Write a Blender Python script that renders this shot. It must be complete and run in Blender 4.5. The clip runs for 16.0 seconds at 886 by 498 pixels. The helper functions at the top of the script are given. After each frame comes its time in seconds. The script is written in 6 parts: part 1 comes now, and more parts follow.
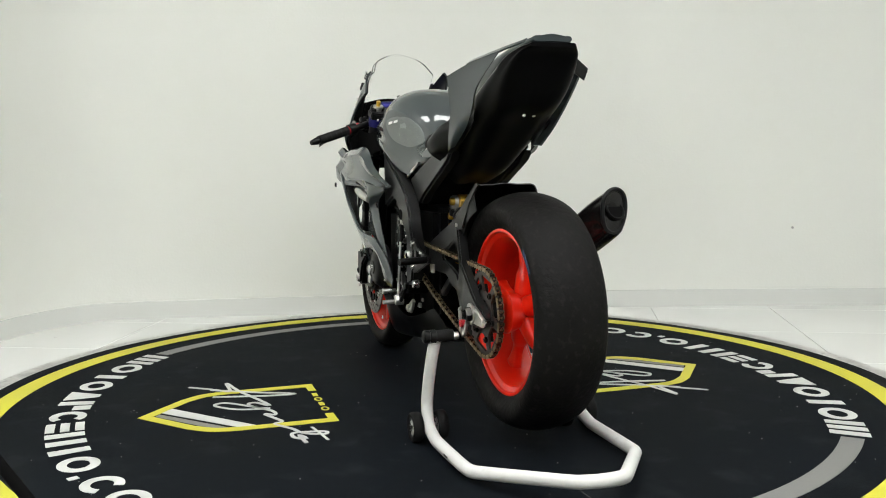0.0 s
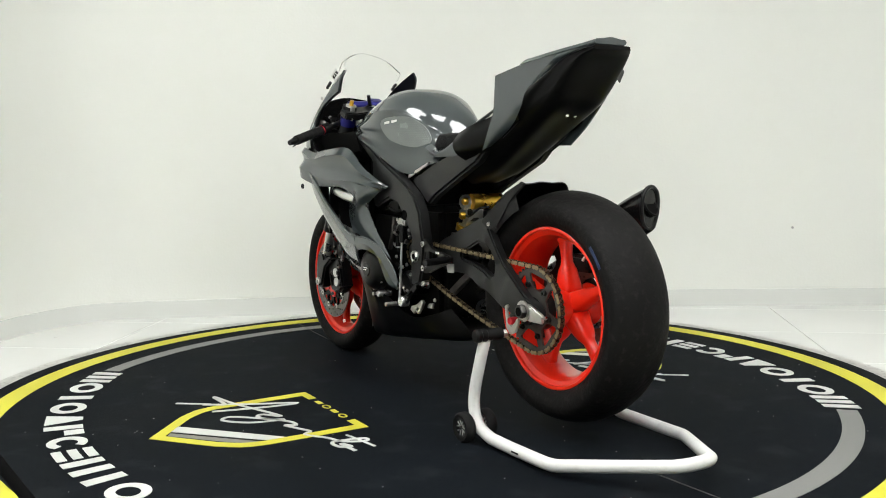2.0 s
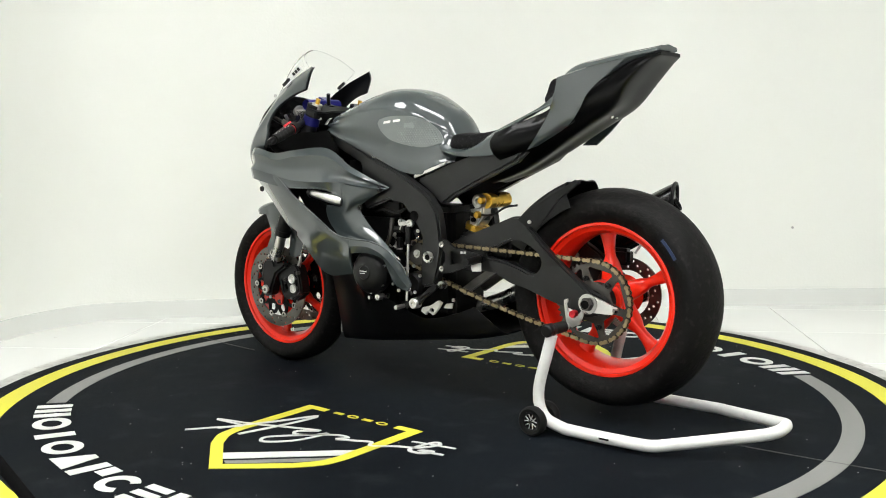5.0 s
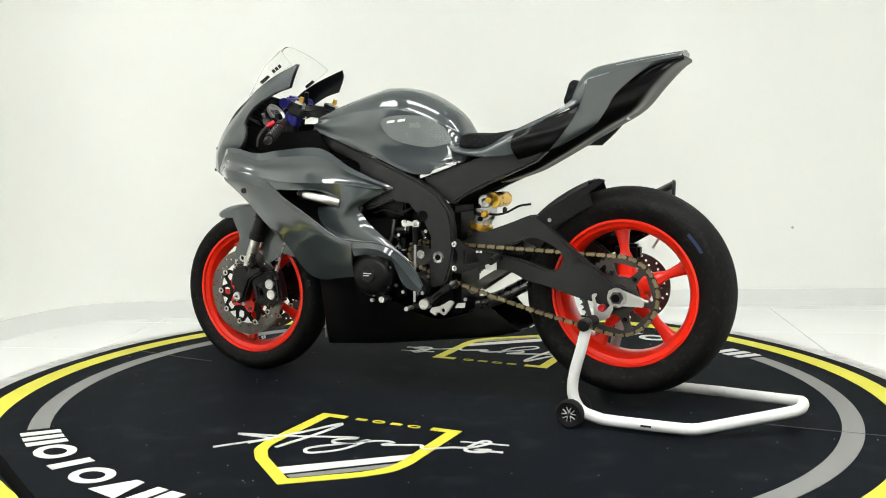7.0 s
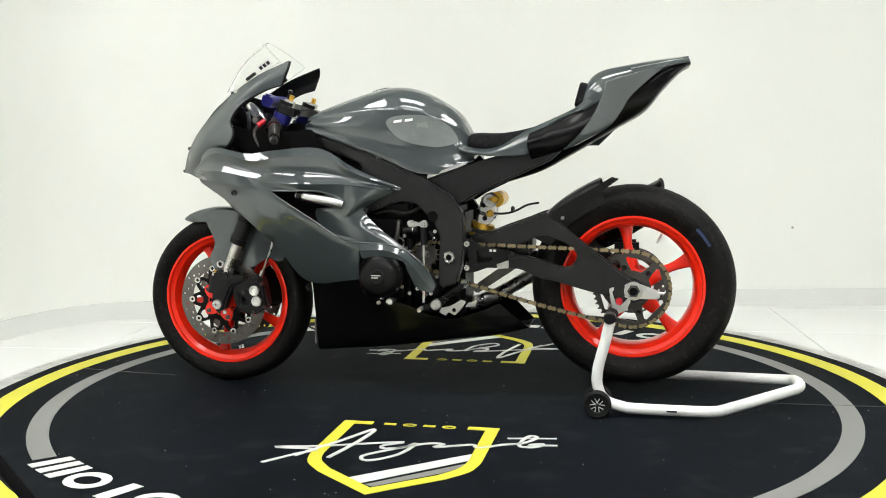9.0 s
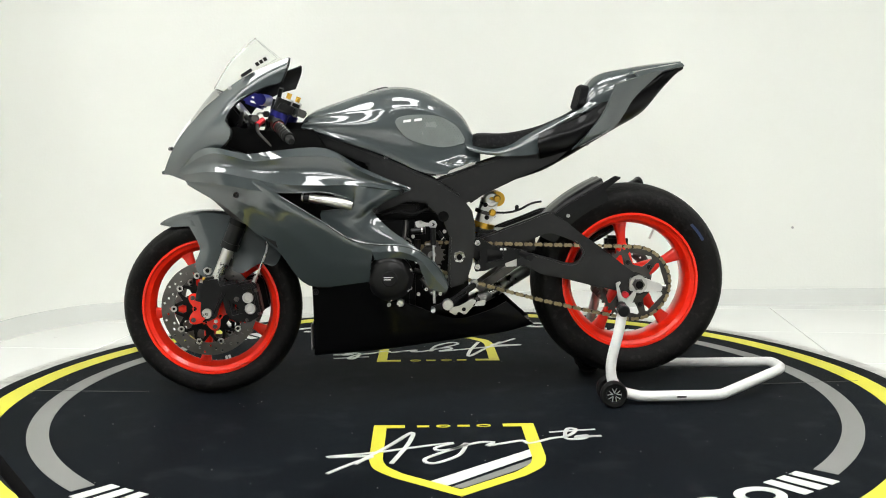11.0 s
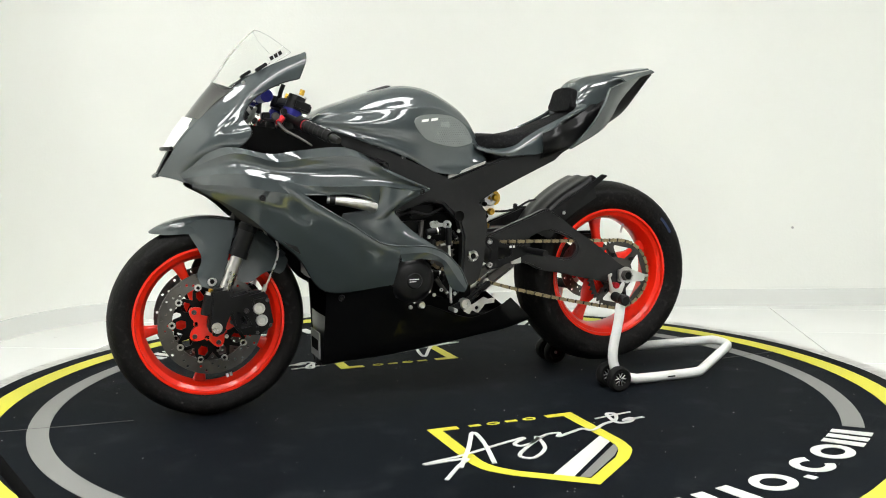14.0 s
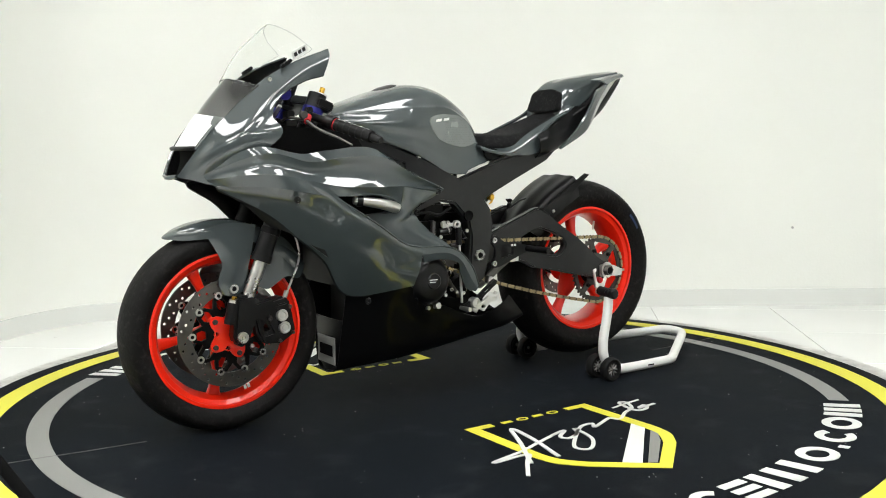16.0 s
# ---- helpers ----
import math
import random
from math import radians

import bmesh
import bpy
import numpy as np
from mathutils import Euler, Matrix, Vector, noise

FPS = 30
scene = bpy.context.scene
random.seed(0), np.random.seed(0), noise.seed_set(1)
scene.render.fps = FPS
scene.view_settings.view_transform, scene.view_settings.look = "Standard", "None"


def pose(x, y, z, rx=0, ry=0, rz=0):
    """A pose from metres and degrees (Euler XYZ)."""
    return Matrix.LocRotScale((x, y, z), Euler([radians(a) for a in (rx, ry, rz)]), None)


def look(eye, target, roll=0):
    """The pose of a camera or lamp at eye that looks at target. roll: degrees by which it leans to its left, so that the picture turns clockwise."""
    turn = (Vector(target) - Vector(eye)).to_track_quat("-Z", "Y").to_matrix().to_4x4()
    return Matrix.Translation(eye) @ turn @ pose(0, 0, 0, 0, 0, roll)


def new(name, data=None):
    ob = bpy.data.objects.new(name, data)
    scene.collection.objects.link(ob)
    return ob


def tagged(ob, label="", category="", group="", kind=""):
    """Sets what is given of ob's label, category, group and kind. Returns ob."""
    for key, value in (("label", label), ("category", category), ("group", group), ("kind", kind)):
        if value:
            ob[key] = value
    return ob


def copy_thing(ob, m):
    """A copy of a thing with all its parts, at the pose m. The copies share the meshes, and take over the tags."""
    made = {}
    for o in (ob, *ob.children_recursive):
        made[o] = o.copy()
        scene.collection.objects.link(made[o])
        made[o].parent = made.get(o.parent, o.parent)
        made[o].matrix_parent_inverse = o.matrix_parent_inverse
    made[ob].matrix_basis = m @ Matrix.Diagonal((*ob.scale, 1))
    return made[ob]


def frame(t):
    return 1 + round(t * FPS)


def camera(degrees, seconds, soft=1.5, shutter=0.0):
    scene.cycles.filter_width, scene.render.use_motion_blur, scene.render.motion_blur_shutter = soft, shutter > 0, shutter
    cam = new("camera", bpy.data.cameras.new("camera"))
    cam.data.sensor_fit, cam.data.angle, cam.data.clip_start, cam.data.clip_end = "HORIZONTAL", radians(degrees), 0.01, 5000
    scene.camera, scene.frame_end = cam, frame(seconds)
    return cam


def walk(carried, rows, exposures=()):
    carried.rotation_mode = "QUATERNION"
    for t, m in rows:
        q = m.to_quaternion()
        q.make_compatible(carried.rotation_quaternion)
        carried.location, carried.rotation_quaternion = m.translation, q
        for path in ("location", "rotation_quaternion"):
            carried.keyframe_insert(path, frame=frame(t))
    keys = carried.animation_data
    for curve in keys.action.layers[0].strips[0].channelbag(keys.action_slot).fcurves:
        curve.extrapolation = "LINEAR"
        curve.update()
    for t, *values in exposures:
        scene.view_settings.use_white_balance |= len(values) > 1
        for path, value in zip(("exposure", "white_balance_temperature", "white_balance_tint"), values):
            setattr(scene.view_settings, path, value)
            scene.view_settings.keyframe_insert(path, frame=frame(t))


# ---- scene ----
TURN0, RATE = -71.90, 6.6487
cam = camera(50.547, 16.0, soft=1.0)
EYE = (0.0, -3.0998, 0.8076)
CAM = look(EYE, (-0.00083, -2.1055, 0.7009), -0.50)
walk(cam, [(0.0, CAM), (16.0, CAM)], [(0.0, -0.39), (0.6, -0.38), (2.0, -0.22), (3.5, -0.08), (7.0, -0.02), (16.0, -0.02)])

# ---- world and light ----
world = bpy.data.worlds.new("world")
scene.world = world
world.use_nodes = True
sky = world.node_tree.nodes.new("ShaderNodeTexSky")
sky.sky_type, sky.sun_disc = "NISHITA", False
sky.sun_elevation, sky.sun_rotation = radians(45), radians(180)
world.node_tree.links.new(sky.outputs[0], world.node_tree.nodes["Background"].inputs[0])
world.node_tree.nodes["Background"].inputs[1].default_value = 0.08
PANEL_GLOW = 15.0


# ---- materials ----
def material(name, color, rough=0.5, metal=0.0, vary=0.12, scale=6.0, bump=0.0, bscale=200.0, coat=0.0, dirt=None, dirt_amount=0.0, random_obj=0.0, spec=0.5):
    m = bpy.data.materials.new(name)
    m.use_nodes = True
    nt = m.node_tree
    n, ln = nt.nodes, nt.links
    b = n["Principled BSDF"]
    b.inputs["Roughness"].default_value, b.inputs["Metallic"].default_value = rough, metal
    b.inputs["Specular IOR Level"].default_value = spec
    b.inputs["Coat Weight"].default_value, b.inputs["Coat Roughness"].default_value = coat, 0.02
    tc = n.new("ShaderNodeTexCoord")
    big = n.new("ShaderNodeTexNoise")
    big.inputs["Scale"].default_value, big.inputs["Detail"].default_value = scale, 6
    fine = n.new("ShaderNodeTexNoise")
    fine.inputs["Scale"].default_value, fine.inputs["Detail"].default_value = bscale, 3
    ln.new(tc.outputs["Object"], big.inputs["Vector"])
    ln.new(tc.outputs["Object"], fine.inputs["Vector"])
    ramp = n.new("ShaderNodeMapRange")
    ramp.inputs["From Min"].default_value, ramp.inputs["From Max"].default_value = 0.25, 0.75
    ramp.inputs["To Min"].default_value, ramp.inputs["To Max"].default_value = 1 - vary, 1 + vary
    ln.new(big.outputs["Fac"], ramp.inputs["Value"])
    mul = n.new("ShaderNodeVectorMath")
    mul.operation = "SCALE"
    mul.inputs[0].default_value = color[:3]
    ln.new(ramp.outputs[0], mul.inputs["Scale"])
    col = mul.outputs[0]
    if random_obj:
        info = n.new("ShaderNodeObjectInfo")
        r2 = n.new("ShaderNodeMapRange")
        r2.inputs["To Min"].default_value, r2.inputs["To Max"].default_value = 1 - random_obj, 1 + random_obj
        ln.new(info.outputs["Random"], r2.inputs["Value"])
        m2 = n.new("ShaderNodeVectorMath")
        m2.operation = "SCALE"
        ln.new(col, m2.inputs[0])
        ln.new(r2.outputs[0], m2.inputs["Scale"])
        col = m2.outputs[0]
    if dirt:
        spots = n.new("ShaderNodeTexNoise")
        spots.inputs["Scale"].default_value, spots.inputs["Detail"].default_value = scale * 3.7, 8
        ln.new(tc.outputs["Object"], spots.inputs["Vector"])
        dr = n.new("ShaderNodeMapRange")
        dr.inputs["From Min"].default_value, dr.inputs["From Max"].default_value = 0.55, 0.75
        dr.inputs["To Max"].default_value = dirt_amount
        ln.new(spots.outputs["Fac"], dr.inputs["Value"])
        mix = n.new("ShaderNodeMix")
        mix.data_type = "RGBA"
        mix.inputs[7].default_value = (*dirt, 1)
        ln.new(dr.outputs[0], mix.inputs[0])
        ln.new(col, mix.inputs[6])
        col = mix.outputs[2]
    ln.new(col, b.inputs["Base Color"])
    rr = n.new("ShaderNodeMapRange")
    rr.inputs["To Min"].default_value, rr.inputs["To Max"].default_value = max(0.02, rough * 0.8), min(1, rough * 1.2)
    ln.new(big.outputs["Fac"], rr.inputs["Value"])
    ln.new(rr.outputs[0], b.inputs["Roughness"])
    if bump:
        bp = n.new("ShaderNodeBump")
        bp.inputs["Strength"].default_value, bp.inputs["Distance"].default_value = 1.0, bump
        ln.new(fine.outputs["Fac"], bp.inputs["Height"])
        ln.new(bp.outputs[0], b.inputs["Normal"])
    return m


def glass_material(name, tint=(1, 1, 1), rough=0.0, weight=1.0, ior=1.45):
    m = bpy.data.materials.new(name)
    m.use_nodes = True
    b = m.node_tree.nodes["Principled BSDF"]
    b.inputs["Base Color"].default_value = (*tint, 1)
    b.inputs["Roughness"].default_value = rough
    b.inputs["Transmission Weight"].default_value = weight
    b.inputs["IOR"].default_value = ior
    return m


def glow_material(name, color, strength):
    m = bpy.data.materials.new(name)
    m.use_nodes = True
    b = m.node_tree.nodes["Principled BSDF"]
    b.inputs["Base Color"].default_value = (0.8, 0.8, 0.8, 1)
    b.inputs["Emission Color"].default_value = (*color, 1)
    b.inputs["Emission Strength"].default_value = strength
    return m


M_WALL = material("white_wall_paint", (0.80, 0.81, 0.765), 0.55, vary=0.015, scale=1.5, bump=0.0006, bscale=90, dirt=(0.62, 0.6, 0.52), dirt_amount=0.05)
M_BASE = material("white_skirting_tile", (0.72, 0.73, 0.70), 0.25, vary=0.02, scale=3, random_obj=0.02)
M_TILE = material("white_floor_tile", (0.78, 0.79, 0.765), 0.12, vary=0.02, scale=2.5, random_obj=0.02, dirt=(0.6, 0.58, 0.52), dirt_amount=0.06)
M_GROUT = material("grey_grout", (0.33, 0.33, 0.31), 0.9, vary=0.1, scale=30)
M_CEIL = material("grey_ceiling", (0.46, 0.46, 0.44), 0.8, vary=0.02, scale=2)
# dark colour of the unseen walls, keeps reflections in the paint dark
M_SHADE = material("dark_unseen_wall", (0.10, 0.10, 0.10), 0.7, vary=0.05, scale=2)
M_SEAM = material("worn_seam", (0.075, 0.075, 0.073), 0.8, vary=0.4, scale=12)
M_DSTEEL = material("dark_worn_steel", (0.11, 0.105, 0.10), 0.4, 1.0, vary=0.3, scale=30)
M_LED = glow_material("lamp_diffuser", (0.995, 1.0, 0.985), PANEL_GLOW)
M_MAT = material("black_printed_mat", (0.0056, 0.0072, 0.0094), 0.66, vary=0.35, scale=2.2, bump=0.0006, bscale=420, dirt=(0.030, 0.033, 0.037), dirt_amount=0.32, spec=0.022)
M_YEL = material("yellow_print", (0.57, 0.535, 0.035), 0.6, vary=0.05, scale=6, bump=0.0003, bscale=420)
M_GREY = material("grey_print", (0.185, 0.185, 0.178), 0.6, vary=0.06, scale=6, bump=0.0003, bscale=420)
M_WHITE = material("white_print", (0.58, 0.59, 0.565), 0.6, vary=0.04, scale=8, bump=0.0003, bscale=420)
M_RIM = material("scuffed_grey_edge", (0.42, 0.42, 0.40), 0.6, vary=0.25, scale=14, bump=0.002, bscale=60, dirt=(0.16, 0.16, 0.15), dirt_amount=0.7)
M_PAINT = material("grey_gloss_paint", (0.034, 0.044, 0.046), 0.5, vary=0.03, scale=3, coat=1.0)
M_PAINT.node_tree.nodes["Principled BSDF"].inputs["Specular IOR Level"].default_value = 0.2
M_PAINT.node_tree.nodes["Principled BSDF"].inputs["Coat IOR"].default_value = 1.68
M_BLACKG = material("black_gloss_fairing", (0.0028, 0.0028, 0.003), 0.33, vary=0.2, scale=5, coat=0.12, spec=0.08)
M_BLACK = material("satin_black_plastic", (0.0030, 0.0030, 0.0033), 0.34, vary=0.25, scale=9, bump=0.0002, bscale=300, spec=0.25)
M_FRAME = material("satin_black_frame_paint", (0.0088, 0.0090, 0.0093), 0.32, vary=0.2, scale=9, bump=0.0002, bscale=260, dirt=(0.035, 0.035, 0.035), dirt_amount=0.2, spec=0.36)
M_DARK = material("engine_black", (0.0025, 0.0025, 0.0025), 0.42, vary=0.3, scale=20, spec=0.12)
M_FOAM = material("black_foam", (0.007, 0.007, 0.0075), 0.85, vary=0.25, scale=30, bump=0.0015, bscale=500, dirt=(0.07, 0.07, 0.07), dirt_amount=0.25, spec=0.1)
M_TYRE = material("slick_tyre_rubber", (0.0050, 0.0048, 0.0046), 0.62, vary=0.4, scale=16, bump=0.0016, bscale=90, dirt=(0.030, 0.024, 0.025), dirt_amount=0.55, spec=0.13)
M_RED = material("orange_red_wheel_paint", (0.83, 0.020, 0.005), 0.30, vary=0.06, scale=7, coat=0.35, spec=0.3)
M_STEEL = material("machined_steel", (0.55, 0.54, 0.52), 0.28, 1.0, vary=0.15, scale=30)
M_ALU = material("bare_aluminium", (0.70, 0.69, 0.67), 0.35, 1.0, vary=0.12, scale=25)
M_DISC = material("brake_disc_steel", (0.14, 0.133, 0.125), 0.35, 1.0, vary=0.2, scale=20)
M_SPROCKET = material("dark_anodised_sprocket", (0.07, 0.065, 0.06), 0.4, 0.7, vary=0.25, scale=25)
M_CHAIN = material("gold_chain_steel", (0.29, 0.235, 0.14), 0.34, 0.9, vary=0.3, scale=60, random_obj=0.2)
M_LINKD = material("dark_chain_steel", (0.045, 0.037, 0.027), 0.45, 0.9, vary=0.3, scale=60, random_obj=0.25)
M_GOLD = material("gold_anodised", (0.72, 0.43, 0.06), 0.28, 0.9, vary=0.1, scale=30)
M_BLUE = material("blue_anodised", (0.015, 0.015, 0.17), 0.35, 0.5, vary=0.1, scale=30)
M_REDA = material("red_anodised", (0.55, 0.02, 0.03), 0.35, 0.5, vary=0.1, scale=30)
M_CARBON = material("dark_carbon", (0.006, 0.0055, 0.0055), 0.25, vary=0.35, scale=40, coat=0.25, spec=0.3)
M_STAND = material("white_powder_coat", (0.72, 0.72, 0.70), 0.38, vary=0.04, scale=9, dirt=(0.3, 0.28, 0.25), dirt_amount=0.18)
M_RUBBER = material("black_rubber", (0.006, 0.006, 0.006), 0.7, vary=0.2, scale=30, bump=0.0004, bscale=200, spec=0.2)
M_SCREEN = glass_material("clear_acrylic_screen", (0.985, 0.99, 0.985), 0.0, 1.0, 1.06)
M_SMOKE = material("smoked_screen_base", (0.02, 0.02, 0.02), 0.15, vary=0.1, scale=8, coat=0.5)
M_PAD = material("clear_grip_pad", (0.15, 0.165, 0.16), 0.26, vary=0.1, scale=20, coat=0.3)
M_STICK = material("white_sticker", (0.75, 0.75, 0.73), 0.35, vary=0.03, scale=9)
M_BLUEMARK = material("blue_tyre_marking", (0.007, 0.022, 0.075), 0.6, vary=0.3, scale=60)
# near-black: puts the shade of holes into the colour, also plain black parts
M_HOLE = material("black_and_recess_shade", (0.004, 0.004, 0.004), 0.9, vary=0.1, spec=0.05)


# ---- mesh tools ----
def part(name, bm, mat, parent, label="", smooth=None, at=None):
    """Links a bmesh as one mesh object under a thing or a part."""
    me = bpy.data.meshes.new(name)
    bm.normal_update()
    bm.to_mesh(me)
    bm.free()
    me.materials.append(mat)
    if smooth is not None:
        me.shade_smooth()
        me.set_sharp_from_angle(angle=radians(smooth))
    ob = new(name, me)
    ob.parent = parent
    if at is not None:
        ob.matrix_basis = at
    if label:
        tagged(ob, label)
    return ob


def shared(name, mesh, parent, m, label=""):
    ob = new(name, mesh)
    ob.parent = parent
    ob.matrix_basis = m
    if label:
        tagged(ob, label)
    return ob


def thing(name, label, category, group="", kind=""):
    return tagged(new(name), label, category, group, kind)


def add(bm, verts, faces):
    vs = [bm.verts.new(v) for v in verts]
    for f in faces:
        try:
            bm.faces.new([vs[i] for i in f])
        except ValueError:
            pass
    return vs


def fix(bm):
    bmesh.ops.recalc_face_normals(bm, faces=bm.faces)
    return bm


def catmull(pts, n, closed=False, even=True):
    """Smooth curve through pts, n points."""
    p = np.array(pts, float)
    k = len(p)
    if closed:
        q = np.vstack([p[-1], p, p[0], p[1]])
        seg = k
    else:
        q = np.vstack([2 * p[0] - p[1], p, 2 * p[-1] - p[-2]])
        seg = k - 1
    def at(u):
        i = np.minimum(u.astype(int), seg - 1)
        t = (u - i)[:, None]
        a, b, c, d = q[i], q[i + 1], q[i + 2], q[i + 3]
        return 0.5 * (2 * b + (c - a) * t + (2 * a - 5 * b + 4 * c - d) * t ** 2 + (3 * b - a - 3 * c + d) * t ** 3)
    if even:
        uu = np.linspace(0, seg, seg * 24 + 1)
        xx = at(uu)
        s = np.concatenate([[0], np.cumsum(np.linalg.norm(np.diff(xx, axis=0), axis=1))])
        w = np.linspace(0, s[-1], n + 1)[:n] if closed else np.linspace(0, s[-1], n)
        return at(np.interp(w, s, uu))
    return at(np.linspace(0, seg, n + 1)[:n] if closed else np.linspace(0, seg, n))


def grid_surface(rows, nu, nv, closed=False):
    """Control rows of equal length -> nv by nu points."""
    r = np.array([catmull(x, nu, closed, even=False) for x in rows])
    out = np.empty((nv, nu, 3))
    for i in range(nu):
        out[:, i] = catmull(r[:, i], nv, False, even=False) if len(rows) > 2 else np.linspace(r[0, i], r[1, i], nv)
    return out


def mirror_y(bm):
    for v in bm.verts:
        v.co.y = 0.016 - v.co.y
    bmesh.ops.reverse_faces(bm, faces=bm.faces)
    return bm


def sheet(rows, nu=28, nv=14, thick=0.004, bm=None, inward=(0, 1, 0)):
    """A curved panel with thickness."""
    bm = bm or bmesh.new()
    g = grid_surface(rows, nu, nv)
    du, dv = np.gradient(g, axis=1), np.gradient(g, axis=0)
    nrm = np.cross(du, dv)
    nrm /= np.linalg.norm(nrm, axis=2)[..., None] + 1e-12
    if np.sum(nrm.mean((0, 1)) * np.array(inward)) < 0:
        nrm = -nrm
    back = g + nrm * thick
    a = [bm.verts.new(p) for p in g.reshape(-1, 3)]
    b = [bm.verts.new(p) for p in back.reshape(-1, 3)]
    I = lambda i, j: i * nu + j
    for i in range(nv - 1):
        for j in range(nu - 1):
            q = (I(i, j), I(i, j + 1), I(i + 1, j + 1), I(i + 1, j))
            bm.faces.new([a[k] for k in q])
            bm.faces.new([b[k] for k in reversed(q)])
    edge = [I(0, j) for j in range(nu)] + [I(i, nu - 1) for i in range(1, nv)] + [I(nv - 1, j) for j in range(nu - 2, -1, -1)] + [I(i, 0) for i in range(nv - 2, 0, -1)]
    for k in range(len(edge)):
        p, q = edge[k], edge[(k + 1) % len(edge)]
        bm.faces.new([a[p], b[p], b[q], a[q]])
    return fix(bm)


def loft(sections, nu=24, nv=20, bm=None, caps=True):
    """Closed sections joined into a solid."""
    bm = bm or bmesh.new()
    g = grid_surface(sections, nu, nv, closed=True)
    v = [[bm.verts.new(p) for p in row] for row in g]
    for i in range(nv - 1):
        for j in range(nu):
            k = (j + 1) % nu
            bm.faces.new([v[i][j], v[i][k], v[i + 1][k], v[i + 1][j]])
    if caps:
        bm.faces.new(v[0])
        bm.faces.new(list(reversed(v[-1])))
    return fix(bm)


def tube(path, radius, n=12, steps=None, bm=None, even=True, taper=None, closed=False):
    """A round tube along a smooth path."""
    bm = bm or bmesh.new()
    p = catmull(path, steps, closed=closed, even=even) if steps else np.array(path, float)
    k = len(p)
    rings = []
    side = None
    for i in range(k):
        if closed:
            d = p[(i + 1) % k] - p[i - 1]
        else:
            d = p[min(i + 1, k - 1)] - p[max(i - 1, 0)]
        d = Vector(d).normalized()
        if side is None:
            side = d.orthogonal().normalized()
        side = (side - d * side.dot(d)).normalized()
        up = d.cross(side)
        r = radius if taper is None else radius * (taper[0] + (taper[1] - taper[0]) * i / (k - 1))
        rings.append([bm.verts.new(Vector(p[i]) + (side * math.cos(a) + up * math.sin(a)) * r) for a in np.linspace(0, 2 * math.pi, n, endpoint=False)])
    for i in range(k if closed else k - 1):
        a, b = rings[i], rings[(i + 1) % k]
        for j in range(n):
            bm.faces.new([a[j], a[(j + 1) % n], b[(j + 1) % n], b[j]])
    if not closed:
        bm.faces.new(rings[0])
        bm.faces.new(list(reversed(rings[-1])))
    return fix(bm)


def lathe(profile, n=48, bm=None, axis="y", centre=(0, 0, 0), closed=False):
    """profile: (radius, along) turned about an axis."""
    bm = bm or bmesh.new()
    rings = []
    for r, s in profile:
        ring = []
        for a in np.linspace(0, 2 * math.pi, n, endpoint=False):
            c, d = r * math.cos(a), r * math.sin(a)
            co = {"y": (c, s, d), "z": (c, d, s), "x": (s, c, d)}[axis]
            ring.append(bm.verts.new(Vector(co) + Vector(centre)))
        rings.append(ring)
    m = len(rings)
    for i in range(m if closed else m - 1):
        a, b = rings[i], rings[(i + 1) % m]
        for j in range(n):
            bm.faces.new([a[j], a[(j + 1) % n], b[(j + 1) % n], b[j]])
    if not closed:
        for ring in (rings[0], rings[-1]):
            bm.faces.new(ring)
    return fix(bm)


def plate(outline, y0, y1, holes=(), bevel=0.004, smooth_n=0, bm=None, warp=None):
    """A slab cut to an outline in the side view (x, z), between y0 and y1, with holes through it."""
    bm2 = bmesh.new()
    edges = []
    for k, loop in enumerate([outline, *holes]):
        pts = catmull(loop, smooth_n if k == 0 else max(16, smooth_n // 2), closed=True) if smooth_n else np.array(loop, float)
        vs = [bm2.verts.new((p[0], 0, p[1])) for p in pts]
        edges += [bm2.edges.new((vs[i], vs[(i + 1) % len(vs)])) for i in range(len(vs))]
    bmesh.ops.triangle_fill(bm2, use_beauty=True, use_dissolve=False, edges=edges)
    faces = list(bm2.faces)
    for v in bm2.verts:
        v.co.y = y0
    ext = bmesh.ops.extrude_face_region(bm2, geom=faces)
    for v in ext["geom"]:
        if isinstance(v, bmesh.types.BMVert):
            v.co.y = y1
    bmesh.ops.recalc_face_normals(bm2, faces=bm2.faces)
    if bevel:
        rim = [e for e in bm2.edges if len(e.link_faces) == 2 and e.calc_face_angle(0) > 0.9]
        bmesh.ops.bevel(bm2, geom=rim, offset=bevel, segments=2, affect="EDGES", clamp_overlap=True)
    if warp:
        for v in bm2.verts:
            v.co.y += warp(v.co.x, v.co.z)
    if bm is None:
        return fix(bm2)
    me = bpy.data.meshes.new("tmp")
    bm2.to_mesh(me)
    bm2.free()
    bm.from_mesh(me)
    bpy.data.meshes.remove(me)
    return bm


def box(x0, x1, y0, y1, z0, z1, bevel=0.0, bm=None, seg=2):
    b = bmesh.new()
    add(b, [(x, y, z) for x in (x0, x1) for y in (y0, y1) for z in (z0, z1)], [(0, 1, 3, 2), (4, 6, 7, 5), (0, 4, 5, 1), (2, 3, 7, 6), (0, 2, 6, 4), (1, 5, 7, 3)])
    fix(b)
    if bevel:
        bmesh.ops.bevel(b, geom=list(b.edges), offset=bevel, segments=seg, affect="EDGES")
    if bm is None:
        return b
    me = bpy.data.meshes.new("tmp")
    b.to_mesh(me)
    b.free()
    bm.from_mesh(me)
    bpy.data.meshes.remove(me)
    return bm


def rod(a, b, r, n=12, r2=None, bm=None):
    return tube([a, b], r, n, bm=bm, taper=None if r2 is None else (1, r2 / r))


